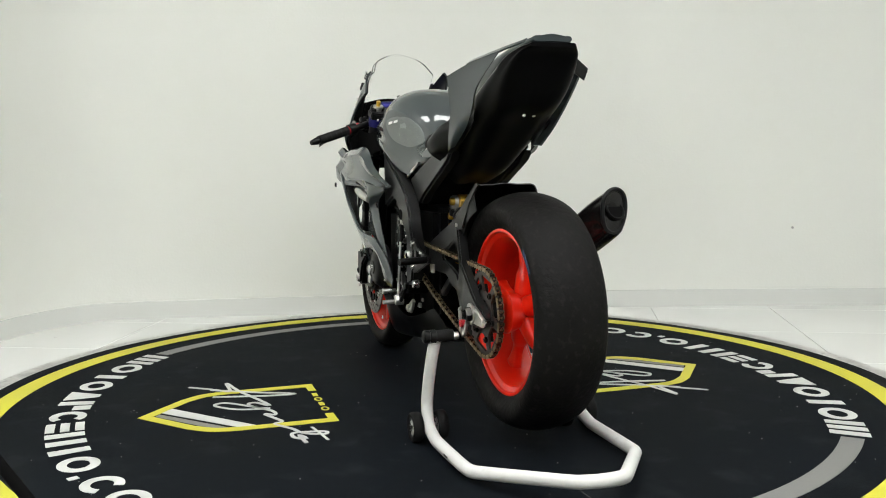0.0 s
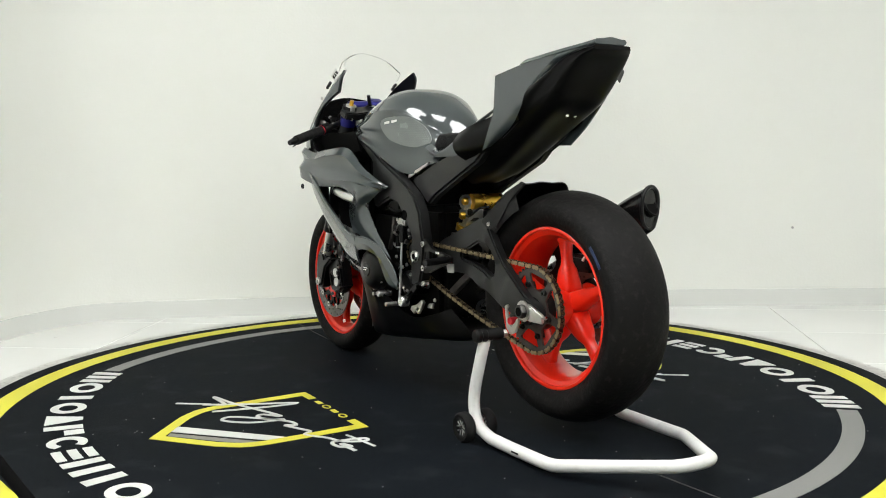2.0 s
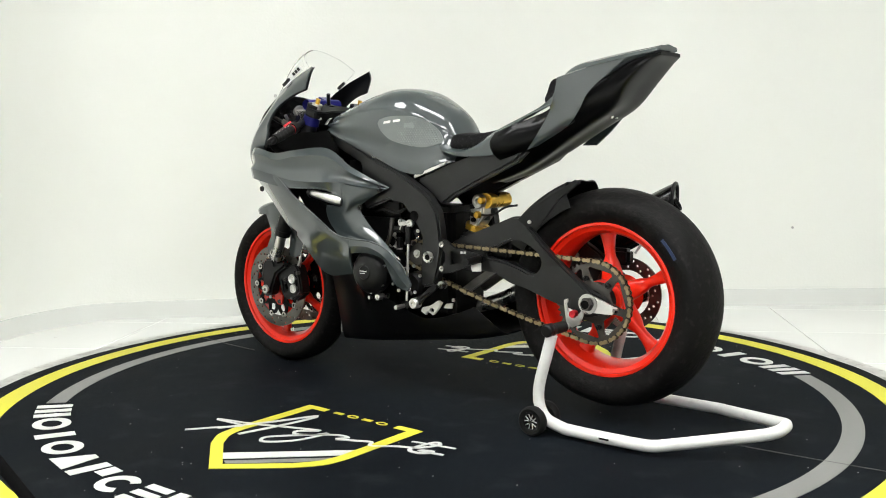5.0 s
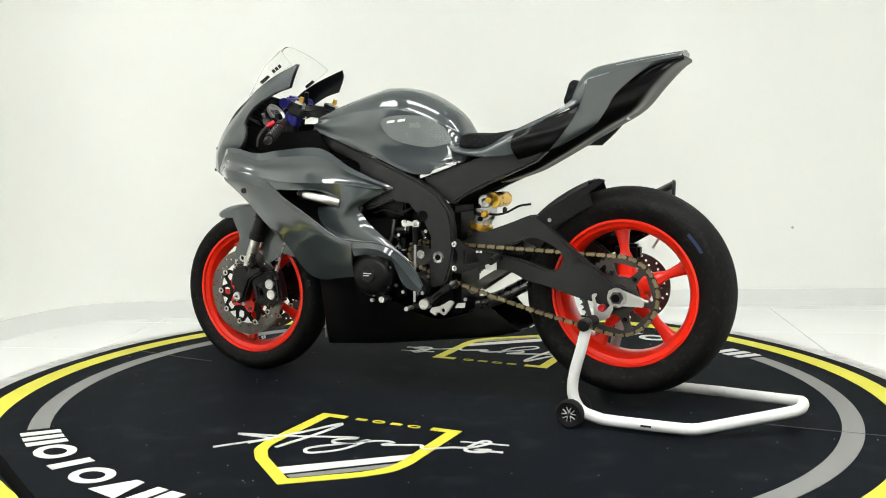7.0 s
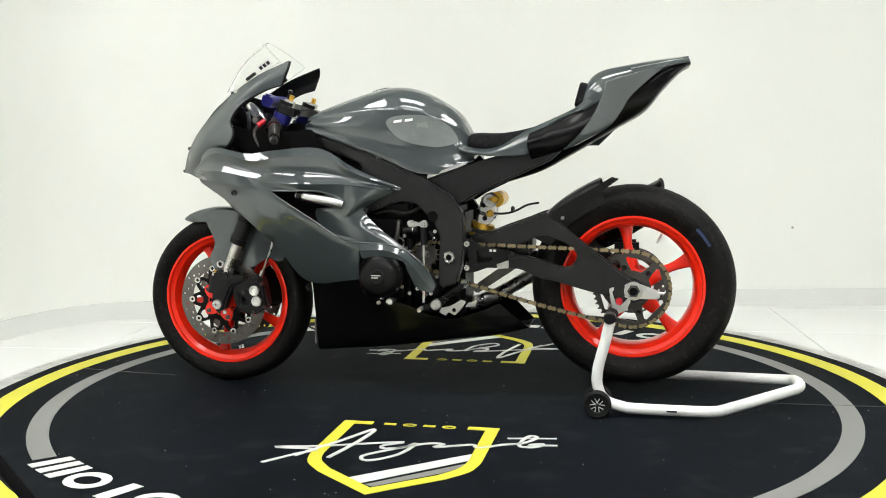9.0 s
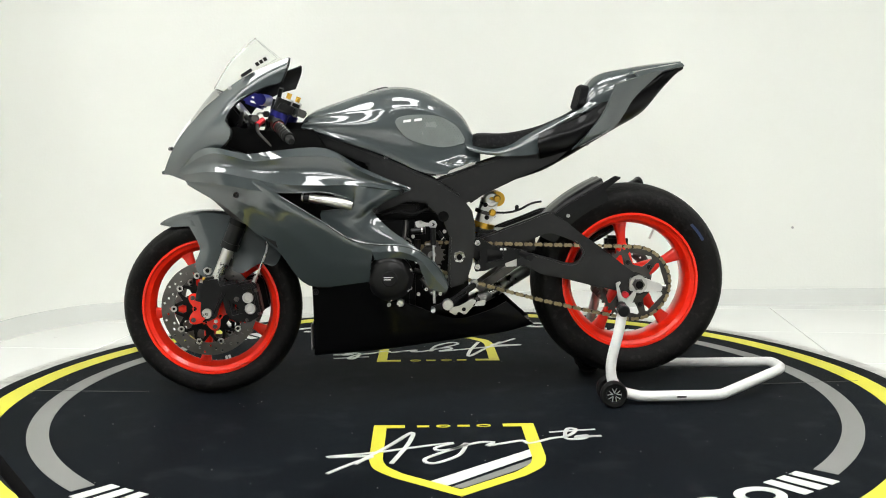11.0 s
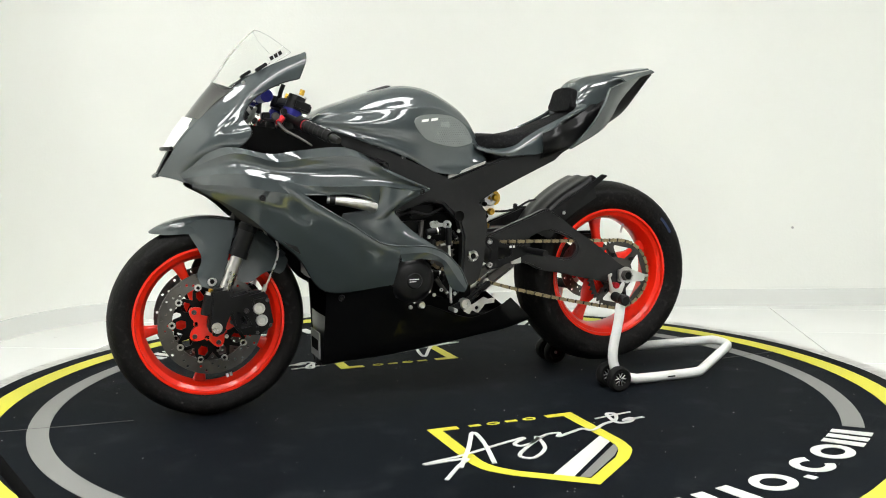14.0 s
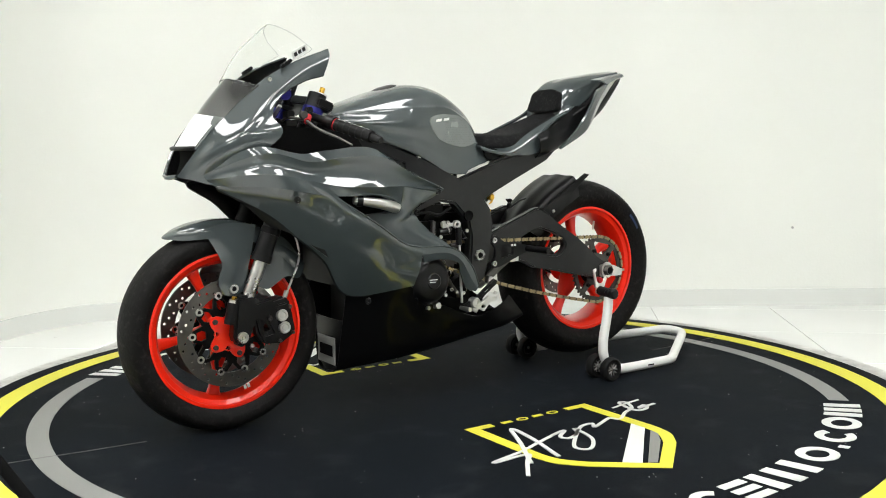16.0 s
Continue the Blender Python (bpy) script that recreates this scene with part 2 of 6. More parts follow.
def bolt_mesh(r=0.008, h=0.006):
    bm = lathe([(r * 0.55, -h * 0.3), (r * 0.55, -h), (r * 0.9, -h), (r, -h * 0.7), (r, 0.0)], 14)
    me = bpy.data.meshes.new("bolt")
    bm.to_mesh(me)
    bm.free()
    return me


def turn_of(t):
    return pose(0, 0, 0, 0, 0, TURN0 + RATE * t)


# ---- the room ----
def wall_line():
    """The foot of the wall: a smooth sweep from the far side round the corner."""
    return catmull([(5.2, 1.67), (3.285, 1.687), (2.132, 1.693), (0.975, 1.694), (0.201, 1.667), (-0.771, 1.553), (-1.407, 1.468), (-1.703, 1.390), (-1.889, 1.123), (-1.970, 0.813), (-2.120, 0.023), (-2.353, -1.206), (-2.5, -2.6), (-2.56, -3.0)], 110)


ROOM_H, FLOOR_Z = 3.0, -0.015


def strip_wall(name, line, z0, z1, thick, mat, label, bevel=False):
    bm = bmesh.new()
    d = np.gradient(line, axis=0)
    nrm = np.stack([d[:, 1], -d[:, 0]], 1)
    nrm /= np.linalg.norm(nrm, axis=1)[:, None]
    out = line + nrm * thick
    loops = []
    for p, q in zip(line, out):
        loops.append([bm.verts.new((p[0], p[1], z0)), bm.verts.new((p[0], p[1], z1)), bm.verts.new((q[0], q[1], z1)), bm.verts.new((q[0], q[1], z0))])
    for a, b in zip(loops[:-1], loops[1:]):
        for j in range(4):
            bm.faces.new([a[j], a[(j + 1) % 4], b[(j + 1) % 4], b[j]])
    bm.faces.new(loops[0])
    bm.faces.new(list(reversed(loops[-1])))
    fix(bm)
    ob = part(name, bm, mat, None, label, smooth=30)
    return tagged(ob, kind="structure", category="wall")


def build_room():
    line = wall_line()
    strip_wall("wall_north", line, -0.05, ROOM_H, 0.12, M_WALL, "smooth white painted wall curving round the corner")
    strip_wall("baseboard", line, -0.05, 0.072, -0.010, M_BASE, "low white tiled skirting along the wall")
    # the south walls are unseen, added dark to cut light from behind the camera
    for name, b, m, l in (("wall_east", (5.2, 5.32, -3.0, 1.88), M_WALL, "plain white painted wall"), ("wall_southeast", (5.2, 5.32, -6.2, -3.0), M_SHADE, "unseen dark grey wall added behind the camera"), ("wall_southwest", (-2.68, -2.56, -6.2, -3.0), M_SHADE, "unseen dark grey wall added behind the camera"), ("wall_south", (-2.68, 5.32, -6.32, -6.2), M_SHADE, "unseen dark grey wall added behind the camera")):
        tagged(part(name, box(b[0], b[1], b[2], b[3], -0.05, ROOM_H), m, None, l), kind="structure", category="wall")
    tagged(part("ceiling", box(-3.2, 5.32, -6.32, 1.95, ROOM_H, ROOM_H + 0.1), M_CEIL, None, "plain grey ceiling"), kind="structure", category="ceiling")
    floor = tagged(part("floor", box(-3.4, 5.8, -6.7, 2.5, -0.08, FLOOR_Z - 0.0025), M_GROUT, None, "white glossy floor tiles with thin grey joints"), kind="structure", category="floor")
    return floor


def build_tiles(floor):
    s, g = 0.597, 0.0032
    lay = pose(1.58, 0.99, FLOOR_Z, 0, 0, -7)
    bm = box(-s / 2 + g / 2, s / 2 - g / 2, -s / 2 + g / 2, s / 2 - g / 2, -0.012, 0.0, bevel=0.0012, seg=1)
    me = bpy.data.meshes.new("floor_tile")
    bm.to_mesh(me)
    bm.free()
    me.materials.append(M_TILE)
    for i in range(-10, 9):
        for j in range(-13, 3):
            m = lay @ pose(s * (i + 0.5), s * (j + 0.5), 0)
            x, y = m.translation[:2]
            if -3.0 < x < 5.4 and -6.3 < y < 2.15:
                shared("floor_tile", me, floor, m)


def build_lamps():
    bmf = bmesh.new()
    w, l = 0.60, 1.20
    for x0, x1, y0, y1 in ((-l / 2, l / 2, -w / 2, -w / 2 + 0.02), (-l / 2, l / 2, w / 2 - 0.02, w / 2), (-l / 2, -l / 2 + 0.02, -w / 2 + 0.02, w / 2 - 0.02), (l / 2 - 0.02, l / 2, -w / 2 + 0.02, w / 2 - 0.02)):
        box(x0, x1, y0, y1, -0.03, 0.0, bm=bmf)
    first = None
    for x in (-1.5, 0.3, 2.1):
        for y in (-4.9, -3.6, -2.3, -0.6):
            m = pose(x, y, ROOM_H - 0.001)
            if first is None:
                first = tagged(new("ceiling_light"), "white rectangular lamp panel on the ceiling", "ceiling light", "ceiling panel lights")
                part("frame", bmf, M_STAND, first)
                part("diffuser", box(-l / 2 + 0.021, l / 2 - 0.021, -w / 2 + 0.021, w / 2 - 0.021, -0.022, -0.004), M_LED, first)
                first.matrix_basis = m
            else:
                copy_thing(first, m)


# ---- the turntable and its printed mat ----
def ring_sector(r0, r1, a0, a1, z0, z1, n, oval=(0, 0)):
    bm = bmesh.new()
    full = abs(a1 - a0) >= 359.9
    aa = np.radians(np.linspace(a0, a1, n + 1))
    loops = [[bm.verts.new(((oval[0] + r) * math.cos(a), (oval[1] + r) * math.sin(a), z)) for r, z in ((r0, z0), (r0, z1), (r1, z1), (r1, z0))] for a in (aa[:-1] if full else aa)]
    k = len(loops)
    for i in range(k if full else k - 1):
        a, b = loops[i], loops[(i + 1) % k]
        for j in range(4):
            bm.faces.new([a[j], a[(j + 1) % 4], b[(j + 1) % 4], b[j]])
    if not full:
        bm.faces.new(loops[0])
        bm.faces.new(list(reversed(loops[-1])))
    return fix(bm)


def flat(polys, z0, z1, bm=None):
    """Flat printed shapes, each a polygon in the plan."""
    bm = bm or bmesh.new()
    for poly in polys:
        lo = [bm.verts.new((x, y, z0)) for x, y in poly]
        hi = [bm.verts.new((x, y, z1)) for x, y in poly]
        k = len(poly)
        for i in range(k):
            bm.faces.new([lo[i], lo[(i + 1) % k], hi[(i + 1) % k], hi[i]])
        bm.faces.new(hi)
    return fix(bm)


def band(path, width, z0, z1, bm=None, closed=False):
    """A flat painted line of a given width along a path in the plan."""
    p = np.array(path, float)
    k = len(p)
    quads = []
    d = np.array([(p[(i + 1) % k] - p[i - 1]) if closed else (p[min(i + 1, k - 1)] - p[max(i - 1, 0)]) for i in range(k)])
    d /= np.linalg.norm(d, axis=1)[:, None] + 1e-9
    nrm = np.stack([-d[:, 1], d[:, 0]], 1) * width / 2
    a, b = p + nrm, p - nrm
    bm = bm or bmesh.new()
    va = [[bm.verts.new((*q, z)) for q in s] for s, z in ((a, z1), (b, z1), (b, z0), (a, z0))]
    for i in range(k if closed else k - 1):
        j = (i + 1) % k
        for u in range(4):
            w = (u + 1) % 4
            bm.faces.new([va[u][i], va[u][j], va[w][j], va[w][i]])
    if not closed:
        bm.faces.new([va[u][0] for u in range(4)])
        bm.faces.new([va[u][-1] for u in (3, 2, 1, 0)])
    return fix(bm)


Z0, Z1 = 0.0, 0.0014


def build_turntable():
    t = thing("turntable", "round turntable with a grey edge and a black printed mat", "turntable")
    rng = random.Random(3)
    bm = lathe([(0.0, FLOOR_Z + 0.002), (1.60, FLOOR_Z + 0.002), (1.612, FLOOR_Z + 0.006), (1.612, -0.012), (1.606, -0.006), (0.0, -0.006)], 160, axis="z")
    part("platform", bm, M_RIM, t, "scuffed grey platform edge", smooth=40)
    # mat with a slightly uneven cut edge
    bm = bmesh.new()
    n = 240
    rr = [1.527 + 0.006 * math.sin(5 * a + 1) + 0.004 * noise.noise(Vector((6 * math.cos(a), 6 * math.sin(a), 0))) for a in np.linspace(0, 2 * math.pi, n, endpoint=False)]
    pts = [(r * math.cos(a), r * math.sin(a)) for r, a in zip(rr, np.linspace(0, 2 * math.pi, n, endpoint=False))]
    flat([pts], -0.006, Z0, bm)
    part("mat", bm, M_MAT, t, "black rubber mat with yellow, grey and white print")
    part("yellow_ring", ring_sector(-0.036, 0.036, 0, 360, Z0 - 0.001, Z1, 200, (1.431, 1.429)), M_YEL, t, "yellow painted ring")
    for a0, a1 in ((-43.0, 45.0), (137.0, 225.0)):
        part("grey_arc", ring_sector(1.2345, 1.295, a0, a1, Z0 - 0.001, Z1, 60), M_GREY, t, "grey painted arc")
    # ring of white marks, one plain shape a character
    seq = ["M", "O", "I", "O", "A", "P", "G", "E", "N", "I", "O", "dot", "G", "O", "M"]
    wd = [{"M": 1.28, "O": 1.2, "I": 0.98, "A": 1.1, "P": 1.05, "G": 1.12, "E": 0.95, "N": 1.12, "dot": 0.45}[s] for s in seq]
    total = sum(wd)
    for base in (-134.2, 45.8):
        run = 0.0
        for s, w in zip(seq, wd):
            a0, a1 = base + 89.6 * (run + 0.07) / total, base + 89.6 * (run + w - 0.07) / total
            run += w
            for bm in mark(s, a0, a1, -0.054, 0.054):
                part("white_mark", bm, M_WHITE, t)
    for turn in (0, 180):
        shield(t, turn)
    # a worn seam that shows towards the rim of the mat
    for line in ([(-1.40, 0.052), (-1.30, 0.044), (-1.17, 0.030), (-1.00, 0.018)], [(1.00, 0.004), (1.14, 0.009), (1.25, 0.014), (1.42, 0.028)]):
        part("seam", band(line, 0.0022, Z0 - 0.001, Z1 + 0.0004), M_SEAM, t, "pale worn seam in the mat")
    # pale specks of dust
    bm = bmesh.new()
    for i in range(150):
        r, a, s = 1.37 * math.sqrt(rng.random()), rng.uniform(0, 2 * math.pi), rng.uniform(0.0008, 0.0026)
        x, y = r * math.cos(a), r * math.sin(a)
        flat([[(x + s * math.cos(k) * rng.uniform(0.6, 1), y + s * math.sin(k)) for k in np.linspace(0, 2 * math.pi, 6, endpoint=False)]], Z0 - 0.0005, 0.0011, bm)
    tagged(part("dust_specks", bm, M_GREY, t, "pale dust specks"), kind="stuff")
    return t


def mark(kind, a0, a1, r0, r1):
    """Plain marks between two angles: an oval ring or bars, bent with the ring; one mesh each."""
    def to(u, v):
        deg = a0 + (a1 - a0) * u
        off = deg + 90 if deg < 0 else deg - 90
        a, r = math.radians(deg), 1.192 + 0.07 * (off / 45) ** 2 + r1 + (r0 - r1) * v
        return (r * math.cos(a), r * math.sin(a))
    made = []
    def rect(u0, u1, v0, v1):
        made.append(flat([[to(u0, v0), to((u0 + u1) / 2, v0), to(u1, v0), to(u1, v1), to((u0 + u1) / 2, v1), to(u0, v1)]], Z0 - 0.001, Z1))
    def oval(gap=0):
        th = [math.radians(gap + (360 - 2 * gap) * i / 40) for i in range(40 if not gap else 41)]
        made.append(band([to(0.5 + 0.39 * math.cos(q), 0.5 + 0.385 * math.sin(q)) for q in th], 0.0255, Z0 - 0.001, Z1, closed=not gap))
    if kind == "O":
        oval()
    elif kind == "G":
        oval(42)
    elif kind == "I":
        rect(0.30, 0.70, 0, 1)
    elif kind == "M":
        for u in (0.0, 0.38, 0.76):
            rect(u, u + 0.24, 0, 1)
    elif kind == "N":
        rect(0.0, 0.34, 0, 1)
        rect(0.66, 1.0, 0, 1)
    elif kind == "E":
        for v in (0.0, 0.38, 0.76):
            rect(0.0, 0.95, v, v + 0.24)
    elif kind == "P":
        rect(0.0, 0.36, 0, 1)
        rect(0.50, 0.95, 0.5, 1.0)
    elif kind == "A":
        made.append(flat([[to(0.04, 0), to(0.96, 0), to(0.64, 1), to(0.36, 1)]], Z0 - 0.001, Z1))
    elif kind == "dot":
        rect(0.2, 0.8, 0.0, 0.25)
    return made


def shield(t, turn):
    c, s = math.cos(math.radians(turn)), math.sin(math.radians(turn))
    R = lambda pts: [((x - 0.010) * c - (y + 0.008) * s, (x - 0.010) * s + (y + 0.008) * c) for x, y in pts]
    outer = lambda k: [(0.026 + k * 0.143, -0.423), (0.026 + k * 0.234, -0.423), (0.026 + k * 0.232, -0.72)] + [tuple(q) for q in catmull([(0.026 + k * 0.229, -0.745), (0.026 + k * 0.214, -0.80), (0.026 + k * 0.165, -0.862)], 8)] + [(0.026, -0.996)]
    inner = lambda k: [(0.026 + k * 0.143, -0.449), (0.026 + k * 0.196, -0.449), (0.026 + k * 0.196, -0.72)] + [tuple(q) for q in catmull([(0.026 + k * 0.193, -0.745), (0.026 + k * 0.18, -0.785), (0.026 + k * 0.14, -0.838)], 8)] + [(0.026, -0.952)]
    bm = bmesh.new()
    for k in (-1, 1):
        o, i = R(outer(k)), R(inner(k))
        for j in range(len(o) - 1):
            flat([[o[j], o[j + 1], i[j + 1], i[j]]], Z0 - 0.001, Z1, bm)
    part("shield_outline", bm, M_YEL, t, "yellow shield outline")
    for k in range(4):
        x = -0.082 + 0.059 * k
        part("yellow_mark", band(R([(x, -0.437), (x + 0.036, -0.437)]) if k % 2 == 0 else R([tuple(q) for q in np.stack([x + 0.018 + 0.018 * np.cos(np.linspace(0, 6.2, 24)), -0.437 + 0.010 * np.sin(np.linspace(0, 6.2, 24))], 1)]), 0.016 if k % 2 == 0 else 0.006, Z0 - 0.001, Z1), M_YEL, t)
    part("white_stripe", flat([R([(-0.052, -0.897), (-0.008, -0.926), (0.222, -0.716), (0.222, -0.662)])], Z0 - 0.001, Z1 - 0.0003), M_WHITE, t)
    part("grey_stripe", flat([R([(0.006, -0.932), (0.029, -0.944), (0.172, -0.822), (0.212, -0.776), (0.222, -0.738)])], Z0 - 0.001, Z1 - 0.0003), M_GREY, t)
    # a loose white flourish across the shield
    main = catmull([(-0.305, -0.827), (-0.24, -0.745), (-0.20, -0.70), (-0.318, -0.701), (-0.2, -0.672), (-0.108, -0.638), (-0.03, -0.61), (0.02, -0.598), (-0.03, -0.635), (-0.02, -0.66), (0.03, -0.64), (0.055, -0.60), (0.03, -0.70), (-0.035, -0.762), (-0.06, -0.73), (0.0, -0.665), (0.08, -0.60), (0.13, -0.595), (0.11, -0.625), (0.17, -0.60), (0.21, -0.585), (0.23, -0.61), (0.29, -0.57), (0.345, -0.545), (0.375, -0.49), (0.35, -0.485), (0.335, -0.57), (0.38, -0.575), (0.40, -0.545), (0.36, -0.56), (0.437, -0.552)], 240)
    part("white_flourish", band(R([tuple(q) for q in main]), 0.011, Z0 - 0.001, Z1 + 0.0006), M_WHITE, t, "white hand-drawn flourish")
    up = catmull([(-0.24, -0.76), (-0.16, -0.62), (-0.096, -0.498), (-0.105, -0.60), (-0.146, -0.76)], 60)
    part("white_flourish", band(R([tuple(q) for q in up]), 0.0125, Z0 - 0.001, Z1 + 0.0009), M_WHITE, t)
    part("white_flourish", band(R([(0.295, -0.512), (0.36, -0.50), (0.43, -0.49)]), 0.008, Z0 - 0.001, Z1 + 0.0004), M_WHITE, t)


def build_light_stand():
    """A black lighting stand: a splayed leg reaches in front of the turntable."""
    st = thing("light_stand", "black metal lighting stand with splayed legs on the floor", "light stand")
    hub, foot = Vector((-0.776, -1.90, 0.66)), Vector((-0.295, -1.90, FLOOR_Z + 0.008))
    part("pole", rod((hub.x, hub.y, 0.30), (hub.x, hub.y, 1.90), 0.011, 16), M_HOLE, st, "black stand pole", smooth=60)
    part("collar", rod((hub.x, hub.y, hub.z - 0.03), (hub.x, hub.y, hub.z + 0.03), 0.020, 16), M_BLACK, st, "black leg collar", smooth=40)
    for turn in (0, 120, 240):
        m = pose(hub.x, hub.y, 0, 0, 0, turn) @ pose(-hub.x, -hub.y, 0)
        leg = part("leg", rod(m @ hub, m @ foot, 0.0080, 16), M_HOLE, st, "black stand leg", smooth=60)
        part("rubber_foot", rod(m @ (foot + (hub - foot) * 0.05), m @ foot, 0.014, 14), M_HOLE, leg, smooth=40)
    return st


floor = build_room()
build_lamps()
build_light_stand()
turntable = build_turntable()


# ---- the motorcycle ----
motorcycle = thing("motorcycle", "grey and black faired sport motorcycle with orange-red wheels", "motorcycle")
FW, RW = (-0.770, 0.006, 0.2938), (0.6150, 0.024, 0.366)


def both(name, bm, mat, parent, label="", smooth=35):
    """The same part on both sides of the machine."""
    other = bm.copy()
    part(name, bm, mat, parent, label, smooth)
    return part(name, mirror_y(other), mat, parent, label, smooth)


def spoke_bm(r0, r1, w0, wm, w1, t0, t1):
    secs = []
    for r, w, t in ((r0, w0, t0), ((r0 + r1) * 0.42, (w0 + wm) * 0.5, (t0 + t1) / 2), ((r0 + r1) * 0.55, wm, t1), (r0 + (r1 - r0) * 0.86, (wm + w1) * 0.48, t1), (r1, w1, t1 * 1.2)):
        secs.append([(-w / 2, -t / 2 * 0.6, r), (-w / 2 * 0.5, -t / 2, r), (w / 2 * 0.5, -t / 2, r), (w / 2, -t / 2 * 0.6, r), (w / 2, t / 2 * 0.6, r), (w / 2 * 0.5, t / 2, r), (-w / 2 * 0.5, t / 2, r), (-w / 2, t / 2 * 0.6, r)])
    return loft(secs, 16, 14)


def build_wheel(name, centre, tyre, hw, base, spoke_w, hub_r, hub_hw, label):
    prof = [(0.2265, -hw - 0.002), (0.2265, -hw + 0.004), (0.2165, -hw + 0.010), (0.205, -hw + 0.028), (0.203, 0.0), (0.205, hw - 0.028), (0.2165, hw - 0.010), (0.2265, hw - 0.004), (0.2265, hw + 0.002), (0.2245, hw + 0.0035), (0.2185, hw + 0.0035), (0.2165, hw + 0.001), (0.2155, hw - 0.005), (0.203, hw - 0.012), (0.193, hw - 0.030), (0.189, 0.0), (0.193, -hw + 0.030), (0.203, -hw + 0.012), (0.2155, -hw + 0.005), (0.2165, -hw - 0.001), (0.2185, -hw - 0.0035), (0.2245, -hw - 0.0035)]
    w = part(name, lathe(prof, 96, closed=True), M_RED, motorcycle, label, smooth=28, at=pose(*centre))
    part("tyre", lathe(tyre, 112, closed=True), M_TYRE, w, "worn black slick tyre", smooth=40)
    bm = lathe([(0.018, -hub_hw), (hub_r * 0.8, -hub_hw), (hub_r, -hub_hw + 0.008), (hub_r * 0.8, -hub_hw * 0.4), (hub_r * 0.8, hub_hw * 0.4), (hub_r, hub_hw - 0.008), (hub_r * 0.8, hub_hw), (0.018, hub_hw)], 40, closed=True)
    part("hub", bm, M_RED, w, smooth=40)
    sp = spoke_bm(hub_r * 0.6, 0.193, *spoke_w)
    me = bpy.data.meshes.new("spoke")
    sp.to_mesh(me)
    sp.free()
    me.materials.append(M_RED)
    me.shade_smooth()
    for k in range(5):
        shared("spoke", me, w, pose(0, 0, 0, 0, 90 - (base + 72 * k), 0))
    part("valve", rod((0.187 * math.cos(radians(base - 36)), -0.01, 0.187 * math.sin(radians(base - 36))), (0.155 * math.cos(radians(base - 36)), -0.02, 0.155 * math.sin(radians(base - 36))), 0.004, 8), M_STEEL, w)
    return w


def tyre_profile(R, hw, rim_hw):
    k = R - 0.2225
    half = [(0.2225, rim_hw - 0.004), (0.2275, rim_hw + 0.004), (0.2225 + 0.30 * k, hw * 0.955), (0.2225 + 0.52 * k, hw), (0.2225 + 0.70 * k, hw * 0.93), (0.2225 + 0.85 * k, hw * 0.70), (0.2225 + 0.955 * k, hw * 0.38), (R, 0.0)]
    pts = [(r, -y) for r, y in half] + [(r, y) for r, y in reversed(half[:-1])]
    c = catmull([(a, b, 0) for a, b in pts], 44)
    return [(a, b) for a, b, _ in c] + [(0.207, rim_hw - 0.02), (0.207, -rim_hw + 0.02)]


front_wheel = build_wheel("front_wheel", FW, tyre_profile(0.2948, 0.063, 0.046), 0.046, 116, (0.050, 0.022, 0.040, 0.05, 0.022), 0.050, 0.055, "orange-red five-spoke front wheel")
rear_wheel = build_wheel("rear_wheel", RW, tyre_profile(0.3230, 0.096, 0.072), 0.072, 97, (0.060, 0.026, 0.050, 0.07, 0.030), 0.060, 0.075, "orange-red five-spoke rear wheel")


